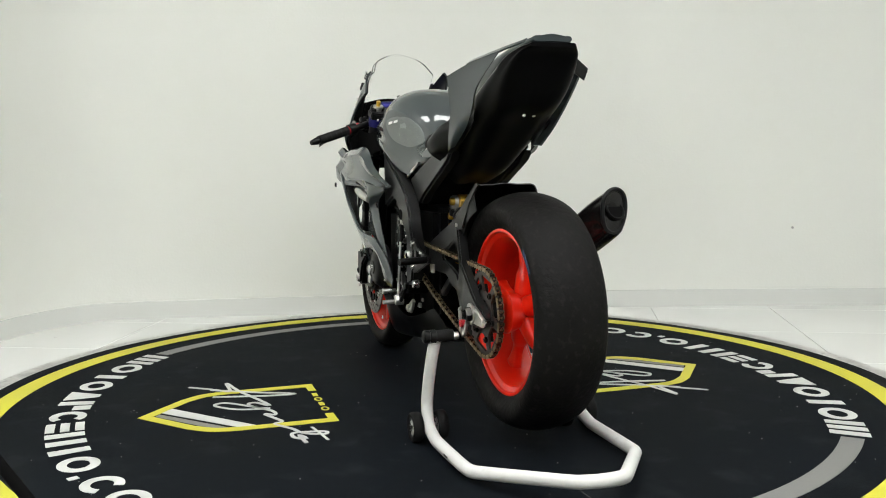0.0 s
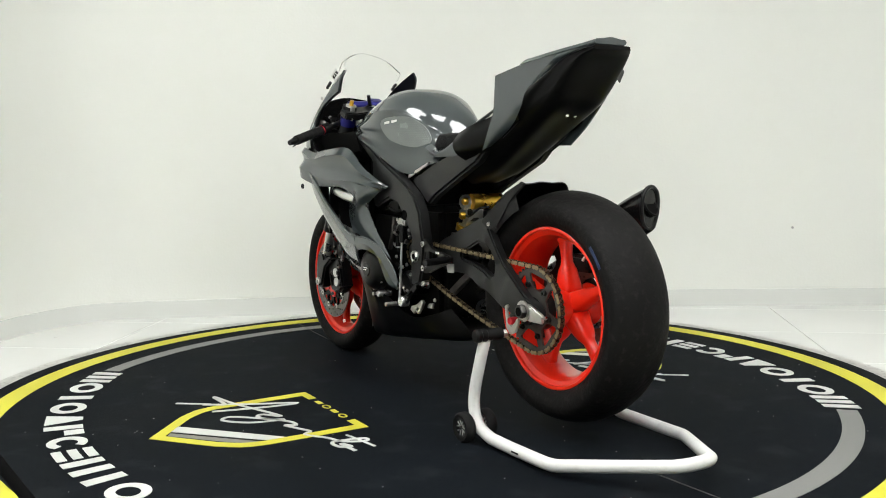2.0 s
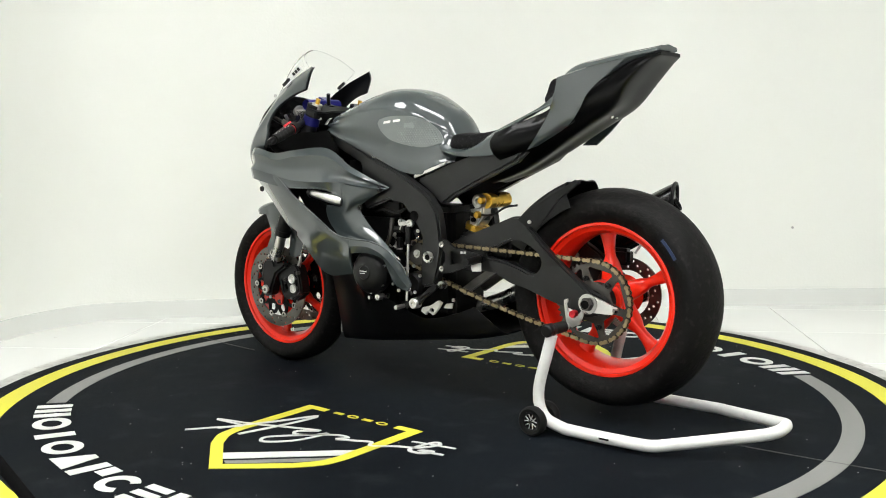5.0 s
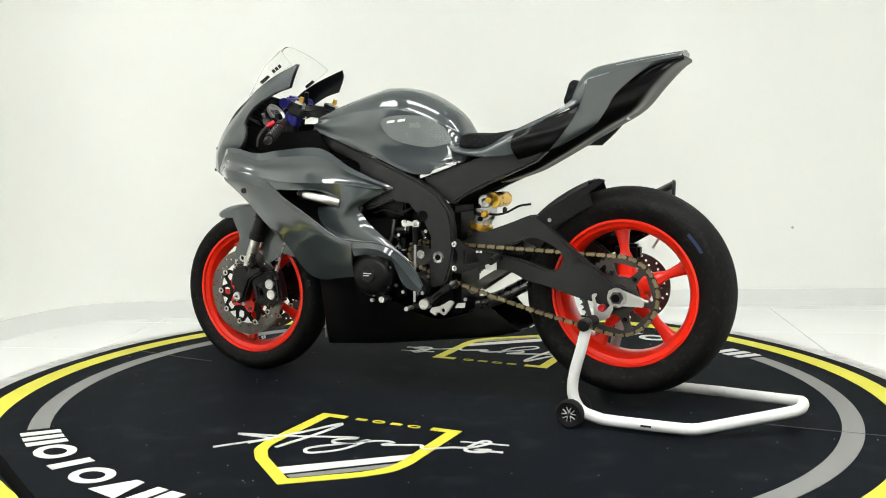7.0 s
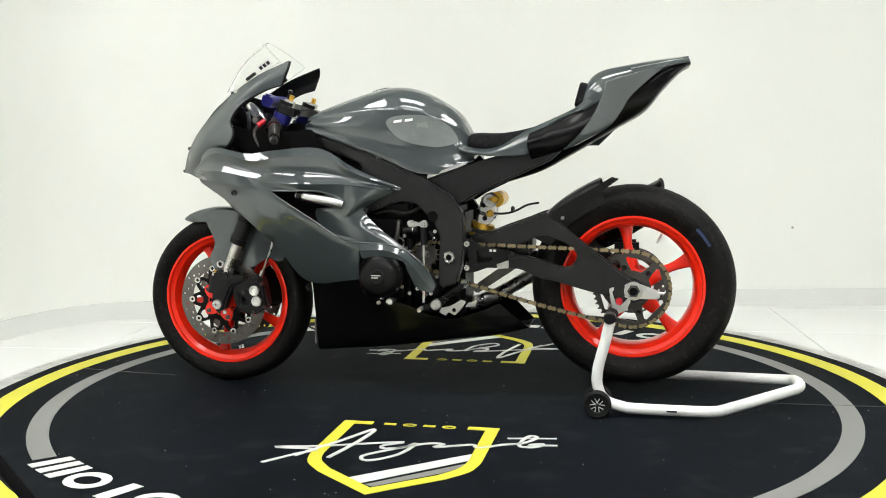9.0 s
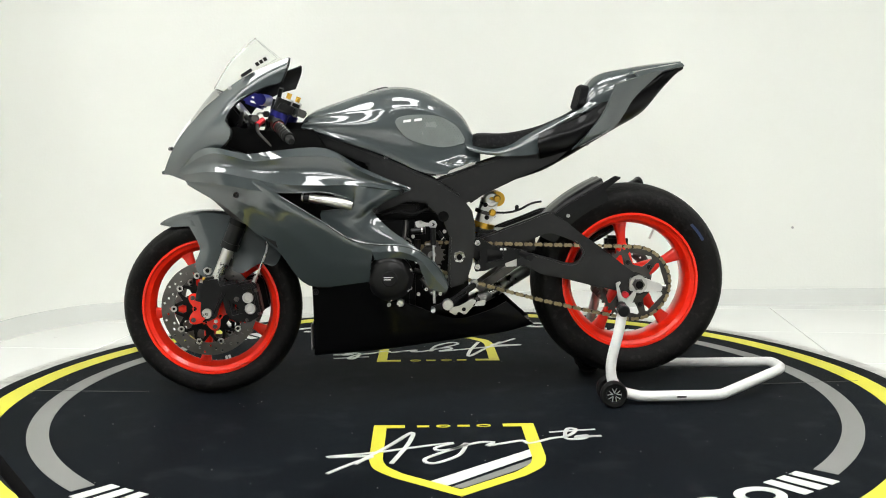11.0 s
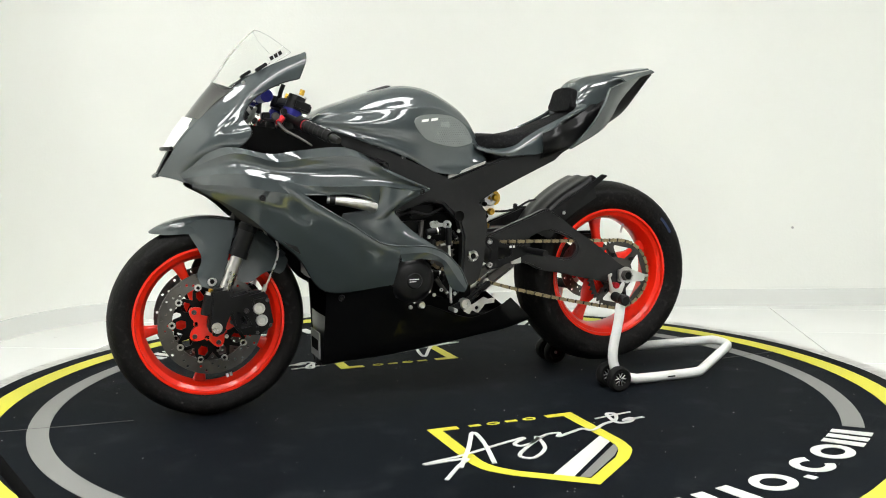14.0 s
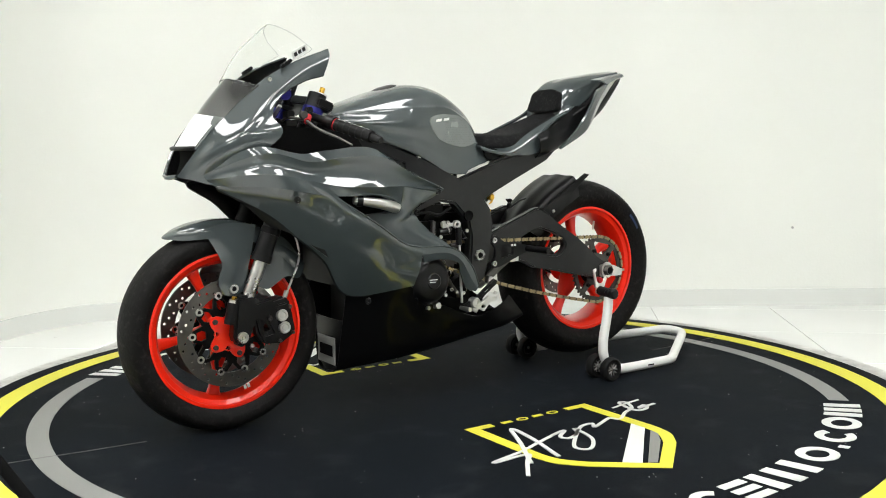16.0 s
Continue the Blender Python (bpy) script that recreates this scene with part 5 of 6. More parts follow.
def build_rear():
    yc = -0.100
    ys = yc - RW[1]
    # sprocket
    n = 46
    out = []
    for i in range(n):
        a = 2 * math.pi * i / n
        d = 2 * math.pi / n
        out += [(0.1135 * math.cos(a - d * 0.3), 0.1135 * math.sin(a - d * 0.3)), (0.121 * math.cos(a - d * 0.08), 0.121 * math.sin(a - d * 0.08)), (0.121 * math.cos(a + d * 0.08), 0.121 * math.sin(a + d * 0.08)), (0.1135 * math.cos(a + d * 0.3), 0.1135 * math.sin(a + d * 0.3))]
    holes = [[(0.036 * math.cos(a), 0.036 * math.sin(a)) for a in np.linspace(0, 2 * math.pi, 28, endpoint=False)]]
    for i in range(6):
        a0 = math.pi / 3 * i + 0.3
        holes.append([(r * math.cos(a0 + v), r * math.sin(a0 + v)) for r, v in ((0.060, -0.26), (0.060, 0.26), (0.080, 0.38), (0.099, 0.42), (0.104, 0.36), (0.104, -0.36), (0.099, -0.42), (0.080, -0.38))])
    sp = part("sprocket", plate(out, ys - 0.003, ys + 0.003, holes=holes, bevel=0), M_SPROCKET, rear_wheel, "dark lightened rear sprocket")
    part("sprocket_carrier", lathe([(0.025, ys + 0.004), (0.050, ys + 0.004), (0.054, ys + 0.012), (0.056, ys + 0.03), (0.025, ys + 0.03)], 40, closed=True), M_BLACK, rear_wheel, "black sprocket carrier", smooth=40)
    for i in range(6):
        a0 = math.pi / 3 * i + 0.3 + math.pi / 6
        bolt(rear_wheel, BOLT, 0.072 * math.cos(a0), ys - 0.004, 0.072 * math.sin(a0), "sprocket_bolt")
        part("carrier_arm", rod((0.030 * math.cos(a0), ys + 0.008, 0.030 * math.sin(a0)), (0.078 * math.cos(a0), ys + 0.008, 0.078 * math.sin(a0)), 0.0085, 8), M_BLACK, rear_wheel)
    part("rear_brake_disc", drilled_disc(0.072, 0.110, 0.082, 0.087, 36, 0.004), M_DISC, rear_wheel, "drilled rear brake disc")
    part("rear_caliper", box(0.555, 0.635, 0.07, 0.11, 0.455, 0.505, 0.010), M_BLACK, motorcycle, "black rear brake caliper", smooth=40)
    # chain, link by link
    C0, R0, C1, R1 = np.array([-0.040, 0.465]), 0.042, np.array([0.6135, 0.367]), 0.1185
    d = C1 - C0
    L = np.linalg.norm(d)
    base, off = math.atan2(d[1], d[0]), math.acos((R0 - R1) / L)
    loop = []
    pt = lambda C, R, a: (C[0] + R * math.cos(a), C[1] + R * math.sin(a))
    for a in np.linspace(base + off, base + off - 2 * off, 60):
        loop.append(pt(C1, R1, a))
    lowa, lowb = pt(C1, R1, base - off), pt(C0, R0, base - off)
    for f in np.linspace(0.02, 0.98, 30):
        loop.append((lowa[0] + (lowb[0] - lowa[0]) * f, lowa[1] + (lowb[1] - lowa[1]) * f - 0.012 * math.sin(math.pi * f)))
    for a in np.linspace(base - off, base + off - 2 * math.pi, 30):
        loop.append(pt(C0, R0, a))
    ua, ub = pt(C0, R0, base + off), pt(C1, R1, base + off)
    for f in np.linspace(0.02, 0.98, 30):
        loop.append((ua[0] + (ub[0] - ua[0]) * f, ua[1] + (ub[1] - ua[1]) * f))
    loop = np.array(loop + [loop[0]])
    s = np.concatenate([[0], np.cumsum(np.linalg.norm(np.diff(loop, axis=0), axis=1))])
    count = int(round(s[-1] / 0.0159))
    count -= count % 2
    ss = np.linspace(0, s[-1], count, endpoint=False)
    px_, pz_ = np.interp(ss, s, loop[:, 0]), np.interp(ss, s, loop[:, 1])
    meshes = []
    for inner in (0, 1):
        bm = bmesh.new()
        h, w = (0.0054, 0.0050) if inner else (0.0061, 0.0068)
        shape = [(-0.0140, 0.0), (-0.0118, h * 0.8), (-0.007, h), (0.0, h * 0.62), (0.007, h), (0.0118, h * 0.8), (0.0140, 0.0), (0.0118, -h * 0.8), (0.007, -h), (0.0, -h * 0.62), (-0.007, -h), (-0.0118, -h * 0.8)]
        for sgn in (-1, 1):
            plate(shape, sgn * w - 0.001, sgn * w + 0.001, bevel=0, bm=bm)
        for x in (-0.0079, 0.0079):
            lathe([(0.0042, -w), (0.0042, w)], 8, bm=bm, centre=(x, 0, 0))
            if not inner:
                lathe([(0.0024, -w - 0.002), (0.0024, w + 0.002)], 6, bm=bm, centre=(x, 0, 0))
        fix(bm)
        me = bpy.data.meshes.new("link")
        bm.to_mesh(me)
        bm.free()
        me.materials.append(M_LINKD if inner else M_CHAIN)
        meshes.append(me)
    chain = part("chain", rod((-0.040, yc - 0.006, 0.465), (-0.040, yc + 0.03, 0.465), 0.014, 12), M_STEEL, motorcycle, "gold drive chain with dark grease")
    for i in range(count):
        j = (i + 1) % count
        ax, az = px_[j] - px_[i], pz_[j] - pz_[i]
        shared("link", meshes[i % 2], chain, pose((px_[i] + px_[j]) / 2, yc, (pz_[i] + pz_[j]) / 2, 0, -math.degrees(math.atan2(az, ax)), 0))
    out = []
    for i in range(16):
        a, dd = 2 * math.pi * i / 16, 2 * math.pi / 16
        out += [(0.036 * math.cos(a - dd * 0.3), 0.036 * math.sin(a - dd * 0.3)), (0.045 * math.cos(a), 0.045 * math.sin(a)), (0.036 * math.cos(a + dd * 0.3), 0.036 * math.sin(a + dd * 0.3))]
    part("front_sprocket", plate(out, -0.004, 0.004, bevel=0), M_SPROCKET, motorcycle, "dark front sprocket", at=pose(-0.040, yc, 0.465))
    for k in (-1, 1):
        y = k * 0.130
        adj = part("axle_block", plate([(0.594, 0.346), (0.594, 0.388), (0.640, 0.389), (0.702, 0.366), (0.698, 0.343), (0.636, 0.343)], min(y, y + k * 0.012), max(y, y + k * 0.012), bevel=0.003), M_ALU, motorcycle, "bare aluminium axle adjuster block", smooth=40)
        part("axle_nut", lathe([(0.012, y + k * 0.020), (0.012, y + k * 0.030), (0.0175, y + k * 0.030), (0.0195, y + k * 0.026), (0.0195, y + k * 0.010)], 6, centre=(0.621, 0, 0.368)), M_DSTEEL, motorcycle, "dark steel hexagonal axle nut")
        part("axle_bore", rod((0.621, y + k * 0.024, 0.368), (0.621, y + k * 0.0305, 0.368), 0.0125, 16), M_HOLE, motorcycle)
        part("axle_washer", lathe([(0.020, y + k * 0.012), (0.029, y + k * 0.012), (0.029, y + k * 0.016), (0.020, y + k * 0.016)], 24, centre=(0.621, 0, 0.368), closed=True), M_STEEL, motorcycle)
        part("stand_hook_plate", plate([(0.547, 0.374), (0.562, 0.380), (0.562, 0.370), (0.556, 0.366), (0.567, 0.330), (0.580, 0.322), (0.594, 0.334), (0.606, 0.349), (0.613, 0.338), (0.600, 0.308), (0.573, 0.296), (0.556, 0.312)], min(y + k * 0.016, y + k * 0.024), max(y + k * 0.016, y + k * 0.024), bevel=0.002), M_ALU, motorcycle, "aluminium lifting plate", smooth=40)
        part("hook_pin", lathe([(0.0, y + k * 0.026), (0.010, y + k * 0.028), (0.011, y + k * 0.022), (0.011, y + k * 0.010)], 16, centre=(0.578, 0, 0.336)), M_REDA, motorcycle, smooth=40)
        part("chain_adjuster", rod((0.690, y + k * 0.006, 0.362), (0.712, y + k * 0.006, 0.361), 0.005, 8), M_STEEL, motorcycle)
        # frame pivot and screws
        piv = part("pivot_nut", lathe([(0.009, k * 0.150), (0.009, k * 0.156), (0.0175, k * 0.158), (0.0195, k * 0.153), (0.0195, k * 0.144)], 8, centre=(0.046, 0, 0.464)), M_STEEL, motorcycle, "steel swingarm pivot nut")
        part("pivot_bore", rod((0.046, k * 0.150, 0.464), (0.046, k * 0.1575, 0.464), 0.0088, 14), M_HOLE, piv)
        part("frame_plug", lathe([(0.0, k * 0.1605), (0.014, k * 0.1605), (0.0165, k * 0.162), (0.0175, k * 0.156)], 24, centre=(-0.003, 0, 0.594)), M_HOLE, motorcycle, "black frame plug", smooth=40)
        # rearset
        yk = k * 0.140
        part("rearset_plate", plate([(0.096, 0.525), (0.118, 0.522), (0.150, 0.500), (0.235, 0.486), (0.262, 0.480), (0.262, 0.462), (0.232, 0.456), (0.130, 0.418), (0.098, 0.415), (0.092, 0.43), (0.112, 0.455), (0.112, 0.480), (0.092, 0.505)], min(yk, yk + k * 0.010), max(yk, yk + k * 0.010), holes=[[(0.135, 0.488), (0.185, 0.480), (0.185, 0.456), (0.135, 0.445)]], bevel=0.002), M_BLACK, motorcycle, "black machined rearset bracket", smooth=40)
        for bx, bz in ((0.104, 0.508), (0.104, 0.432)):
            part("rearset_bolt", lathe([(0.004, yk + k * 0.013), (0.004, yk + k * 0.018), (0.009, yk + k * 0.018), (0.010, yk + k * 0.010)], 14, centre=(bx, 0, bz)), M_STEEL, motorcycle, "steel bolt", smooth=40)
        part("foot_peg", rod((0.246, k * 0.150, 0.472), (0.262, k * 0.240, 0.470), 0.011, 14), M_BLACK, motorcycle, "black knurled foot peg", smooth=60)
        part("heel_guard", plate([(0.19, 0.452), (0.232, 0.456), (0.232, 0.428), (0.197, 0.426)], min(k * 0.118, k * 0.122), max(k * 0.118, k * 0.122), bevel=0.001), M_ALU, motorcycle, "bare aluminium heel plate", smooth=40)
        bolt(motorcycle, BOLT, 0.045, k * 0.126 if k < 0 else 0.13, 0.655)
    # shift linkage on the near side, brake pedal alike on the other
    part("shift_rod", rod((-0.036, -0.150, 0.545), (-0.035, -0.164, 0.318), 0.0042, 10), M_ALU, motorcycle, "bright shift rod", smooth=60)
    part("rod_end", lathe([(0.006, -0.146), (0.013, -0.146), (0.013, -0.134), (0.006, -0.134)], 18, centre=(-0.037, 0, 0.567), closed=True), M_ALU, motorcycle, smooth=40)
    part("shift_sensor", rod((-0.0365, -0.150, 0.558), (-0.036, -0.152, 0.502), 0.0095, 12), M_BLACK, motorcycle, smooth=40)
    part("shift_arm", plate([(-0.094, 0.576), (-0.080, 0.580), (-0.056, 0.572), (-0.036, 0.572), (-0.036, 0.561), (-0.060, 0.561), (-0.076, 0.556), (-0.090, 0.558)], -0.140, -0.128, bevel=0.003), M_ALU, motorcycle, "bare aluminium shift arm", smooth=40)
    part("shift_pedal", plate([(-0.046, 0.296), (-0.040, 0.309), (0.0, 0.324), (0.030, 0.342), (0.086, 0.384), (0.100, 0.380), (0.096, 0.367), (0.050, 0.335), (0.022, 0.307), (-0.030, 0.295)], -0.176, -0.164, holes=[[(0.034, 0.332), (0.038, 0.337), (0.066, 0.358), (0.070, 0.354), (0.064, 0.348)]], bevel=0.002), M_BLACK, motorcycle, "black shift pedal", smooth=40)
    part("pedal_pivot", lathe([(0.006, -0.182), (0.006, -0.186), (0.015, -0.186), (0.0175, -0.182), (0.0175, -0.160)], 22, centre=(0.008, 0, 0.315)), M_ALU, motorcycle, "bright pedal pivot", smooth=40)
    part("pedal_tip", rod((-0.039, -0.165, 0.302), (-0.039, -0.215, 0.302), 0.0070, 12), M_ALU, motorcycle, smooth=60)
    part("gear_cover", plate([(0.012, 0.287), (0.034, 0.275), (0.042, 0.288), (0.064, 0.277), (0.084, 0.298), (0.100, 0.322), (0.084, 0.328), (0.062, 0.314), (0.046, 0.306), (0.020, 0.300)], -0.152, -0.142, holes=[[(0.060 + 0.007 * math.cos(q), 0.294 + 0.007 * math.sin(q)) for q in np.linspace(0, 2 * math.pi, 12, endpoint=False)]], bevel=0.002), M_ALU, motorcycle, "bare aluminium engine bracket", smooth=40)
    part("pale_tab", plate([(0.094, 0.302), (0.128, 0.304), (0.131, 0.321), (0.104, 0.317)], -0.136, -0.130, bevel=0.001), M_ALU, motorcycle, "bare aluminium tab", smooth=40)
    part("link_bolt", lathe([(0.0, -0.150), (0.012, -0.150), (0.013, -0.146), (0.013, -0.130)], 18, centre=(0.094, 0, 0.377)), M_STEEL, motorcycle, smooth=40)
    bolt(motorcycle, BOLT_S, 0.128, -0.125, 0.330)
    # suspension link and shock
    part("link_arm", plate([(0.10, 0.352), (0.16, 0.395), (0.235, 0.440), (0.255, 0.425), (0.18, 0.375), (0.12, 0.335)], -0.060, -0.044, bevel=0.003), M_DSTEEL, motorcycle, "worn steel suspension link", smooth=40)
    part("link_arm", plate([(0.10, 0.352), (0.16, 0.395), (0.235, 0.440), (0.255, 0.425), (0.18, 0.375), (0.12, 0.335)], 0.044, 0.060, bevel=0.003), M_DSTEEL, motorcycle, smooth=40)
    part("shock_body", rod((0.150, 0.0, 0.640), (0.090, 0.0, 0.430), 0.024, 20), M_STEEL, motorcycle, "steel shock absorber body", smooth=40)
    a, b = Vector((0.128, 0.0, 0.545)), Vector((0.098, 0.0, 0.440))
    ax = (b - a).normalized()
    s1 = ax.orthogonal().normalized()
    s2 = ax.cross(s1)
    part("shock_spring", tube([tuple(a + (b - a) * f + (s1 * math.cos(f * 27) + s2 * math.sin(f * 27)) * 0.034) for f in np.linspace(0, 1, 110)], 0.0065, 8), M_GOLD, motorcycle, "gold shock spring", smooth=60)
    part("spring_collar", rod((0.132, 0, 0.562), (0.127, 0, 0.545), 0.040, 24), M_GOLD, motorcycle, "gold spring collar", smooth=40)
    part("damper_block", plate([(0.118, 0.560), (0.150, 0.556), (0.176, 0.590), (0.178, 0.632), (0.140, 0.640), (0.124, 0.610)], -0.034, 0.030, bevel=0.006), M_ALU, motorcycle, "machined silver damper block", smooth=40)
    part("damper_ring", rod((0.142, 0, 0.600), (0.138, 0, 0.588), 0.036, 24), M_DSTEEL, motorcycle, smooth=40)
    for cx, cz in ((0.138, 0.622), (0.142, 0.580)):
        part("damper_screw", lathe([(0.003, -0.040), (0.003, -0.044), (0.007, -0.044), (0.008, -0.034)], 12, centre=(cx, 0, cz)), M_DARK, motorcycle, smooth=40)
    part("shock_head", lathe([(0.010, -0.040), (0.020, -0.040), (0.024, -0.034), (0.024, 0.03), (0.010, 0.03)], 20, centre=(0.158, 0, 0.638), closed=True), M_ALU, motorcycle, "silver shock head", smooth=40)
    part("shock_reservoir", rod((0.178, -0.022, 0.640), (0.178, 0.09, 0.640), 0.025, 22), M_GOLD, motorcycle, "gold shock reservoir", smooth=40)
    for c in ((0.160, 0.596), (0.176, 0.642)):
        part("adjuster_knob", lathe([(0.0, -0.050), (0.009, -0.050), (0.012, -0.046), (0.012, -0.036), (0.0, -0.036)], 16, centre=(c[0], 0, c[1])), M_GOLD, motorcycle, "gold adjuster knob", smooth=40)
    part("shock_hose", tube([(0.172, -0.035, 0.596), (0.21, -0.05, 0.597), (0.245, -0.06, 0.606), (0.285, -0.06, 0.626), (0.32, -0.05, 0.632)], 0.0036, 8, 26), M_BLACK, motorcycle, smooth=60)
    part("hose_clip", box(0.232, 0.244, -0.072, -0.056, 0.602, 0.622, 0.003), M_BLACK, motorcycle, smooth=40)
    # rear hugger
    rows = []
    for a, r, w in ((153, 0.362, 0.080), (140, 0.356, 0.088), (128, 0.352, 0.094), (116, 0.352, 0.098), (107, 0.357, 0.094)):
        ca, sa = math.cos(radians(a)), math.sin(radians(a))
        rows.append([(RW[0] + (r - dr) * ca, q * w, RW[2] + (r - dr) * sa) for q, dr in ((-1, 0.075), (-1.02, 0.03), (-0.9, 0.002), (-0.4, 0.0), (0.0, -0.004), (0.4, 0.0), (0.9, 0.002), (1.02, 0.03), (1, 0.075))])
    part("rear_hugger", sheet(rows, 30, 20, 0.003, inward=(0, 0, -1)), M_BLACK, motorcycle, "black rear hugger over the tyre", smooth=30)
    part("hugger_side", plate([(0.352, 0.593), (0.393, 0.623), (0.550, 0.715), (0.574, 0.710), (0.503, 0.658), (0.435, 0.578), (0.388, 0.571)], -0.102, -0.095, bevel=0.003), M_BLACK, motorcycle, "black side of the hugger", smooth=40)
    bolt(motorcycle, BOLT_S, 0.40, -0.104, 0.588)
    # exhaust on the far side
    A, B = Vector((0.33, 0.150, 0.40)), Vector((0.700, 0.238, 0.636))
    dvec = (B - A).normalized()
    sx = dvec.cross(Vector((0, 0, 1))).normalized()
    sz = sx.cross(dvec).normalized()
    def ring(f, r):
        c = A.lerp(B, f)
        tilt = dvec * 0.03 * (1 if f > 0.99 else 0)
        shp = ((0, 1.12), (0.72, 0.82), (0.92, 0.0), (0.62, -0.85), (0, -1.12), (-0.62, -0.85), (-0.92, 0.0), (-0.72, 0.82))
        return [tuple(c + sx * (u * r) + sz * (v * r) + tilt * v) for u, v in shp]
    muff = part("silencer", loft([ring(0.30, 0.026), ring(0.40, 0.040), ring(0.55, 0.050), ring(0.80, 0.053), ring(0.93, 0.052), ring(1.0, 0.047)], 40, 28), M_CARBON, motorcycle, "dark carbon silencer", smooth=35)
    part("end_cap", tube([Vector(q) for q in ring(1.0, 0.044)], 0.006, 10, 40, closed=True), M_BLACK, muff, "black silencer end cap", smooth=60)
    part("outlet", rod(B + dvec * -0.01, B + dvec * 0.006, 0.026, 24), M_HOLE, muff, "dark exhaust outlet", smooth=40)
    part("outlet_lip", tube([tuple(B + dvec * 0.006 + (sx * math.cos(q) + sz * math.sin(q)) * 0.027) for q in np.linspace(0, 2 * math.pi, 24, endpoint=False)], 0.0035, 8, closed=True), M_DARK, muff, smooth=60)
    part("exhaust_pipe", tube([(0.00, 0.06, 0.26), (0.14, 0.10, 0.30), (0.25, 0.13, 0.36), (0.45, 0.178, 0.476)], 0.024, 16, 30), M_STEEL, motorcycle, "steel exhaust pipe", smooth=60)
    part("hanger", plate([(0.40, 0.62), (0.425, 0.62), (0.52, 0.53), (0.49, 0.52)], 0.16, 0.166, bevel=0.001), M_BLACK, motorcycle)


def build_engine_details():
    for k in (-1, 1):
        y = k * 0.165
        prof = [(0.0, y + k * 0.052), (0.022, y + k * 0.052), (0.025, y + k * 0.049), (0.050, y + k * 0.046), (0.060, y + k * 0.040), (0.068, y + k * 0.028), (0.074, y + k * 0.020), (0.074, y)]
        cov = part("engine_cover", lathe(prof, 56, centre=(-0.174, 0, 0.404)), M_BLACK, motorcycle, "black round engine case guard", smooth=30)
        for i in range(7):
            a = radians(20 + 51 * i)
            part("case_bolt", lathe([(0.002, y + k * 0.026), (0.005, y + k * 0.027), (0.006, y + k * 0.018)], 10, centre=(-0.174 + 0.068 * math.cos(a), 0, 0.404 + 0.068 * math.sin(a))), M_STEEL if i in (0, 5, 6) else M_BLACK, cov)
    for w, dz in ((0.030, 0.003), (0.022, -0.004)):
        part("label_bar", box(-0.192, -0.192 + w, -0.2176, -0.2168, 0.406 + dz - 0.0013, 0.406 + dz + 0.0013), M_STICK, motorcycle, "pale bar of lettering on the case")
    part("crank_plug", lathe([(0.0, -0.19), (0.010, -0.19), (0.012, -0.186), (0.012, -0.14)], 18, centre=(-0.142, 0, 0.322)), M_STEEL, motorcycle, smooth=40)
    part("drain_plug", lathe([(0.0, -0.19), (0.006, -0.19), (0.007, -0.14)], 12, centre=(-0.178, 0, 0.318)), M_STEEL, motorcycle, smooth=40)
    part("case_side", lathe([(0.0, -0.145), (0.03, -0.145), (0.040, -0.135), (0.044, -0.07)], 36, centre=(-0.03, 0, 0.368)), M_DARK, motorcycle, "black gearbox cover", smooth=40)
    part("silver_tube", tube([(-0.440, -0.200, 0.662), (-0.400, -0.208, 0.656), (-0.340, -0.206, 0.645), (-0.292, -0.190, 0.634)], 0.0165, 14, 20, taper=(0.75, 1.1)), M_ALU, motorcycle, "silver tube inside the air slot", smooth=60)
    part("tube_clamp", rod((-0.432, -0.202, 0.661), (-0.416, -0.206, 0.659), 0.0175, 14), M_BLACK, motorcycle, smooth=40)
    # black sheet whose colour stands for the shade deep in the air slot
    both("slot_shade", sheet([[(-0.60, -0.18, 0.715), (-0.42, -0.15, 0.700), (-0.25, -0.14, 0.665)], [(-0.53, -0.16, 0.640), (-0.40, -0.145, 0.630), (-0.25, -0.14, 0.620)], [(-0.46, -0.17, 0.54), (-0.36, -0.16, 0.52), (-0.24, -0.15, 0.50)]], 18, 14, 0.003), M_HOLE, motorcycle, "black sheet painted as the shade inside the air slot")
    for k in (-1, 1):
        for x, yy, z in ((-0.637, 0.244, 0.671), (-0.134, 0.181, 0.676), (-0.172, 0.226, 0.484), (-0.405, 0.214, 0.366), (-0.215, 0.188, 0.615)):
            part("fairing_bolt", lathe([(0.003, k * (yy - 0.002)), (0.004, k * (yy + 0.001)), (0.0085, k * (yy + 0.002)), (0.010, k * (yy - 0.003))], 16, centre=(x, 0, z)), M_BLACK, motorcycle, "small black fairing bolt", smooth=40)
        part("tank_bolt", lathe([(0.0, k * 0.152), (0.006, k * 0.152), (0.0075, k * 0.149), (0.0075, k * 0.140)], 14, centre=(-0.182, 0, 0.781)), M_STEEL, motorcycle, smooth=40)
    # hoses and pipes in the dark space over the gearbox
    part("wire_loom", tube([(-0.20, -0.126, 0.60), (-0.15, -0.136, 0.61), (-0.10, -0.134, 0.60), (-0.05, -0.128, 0.62)], 0.005, 8, 20), M_RUBBER, motorcycle, "black wiring loom", smooth=60)
    part("coolant_pipe", tube([(-0.16, -0.130, 0.47), (-0.13, -0.136, 0.52), (-0.12, -0.132, 0.58)], 0.008, 10, 16), M_DSTEEL, motorcycle, "dark steel coolant pipe", smooth=60)
    part("pipe_ring", lathe([(0.016, -0.132), (0.021, -0.132), (0.021, -0.126), (0.016, -0.126)], 22, centre=(-0.125, 0, 0.505), closed=True), M_STEEL, motorcycle)
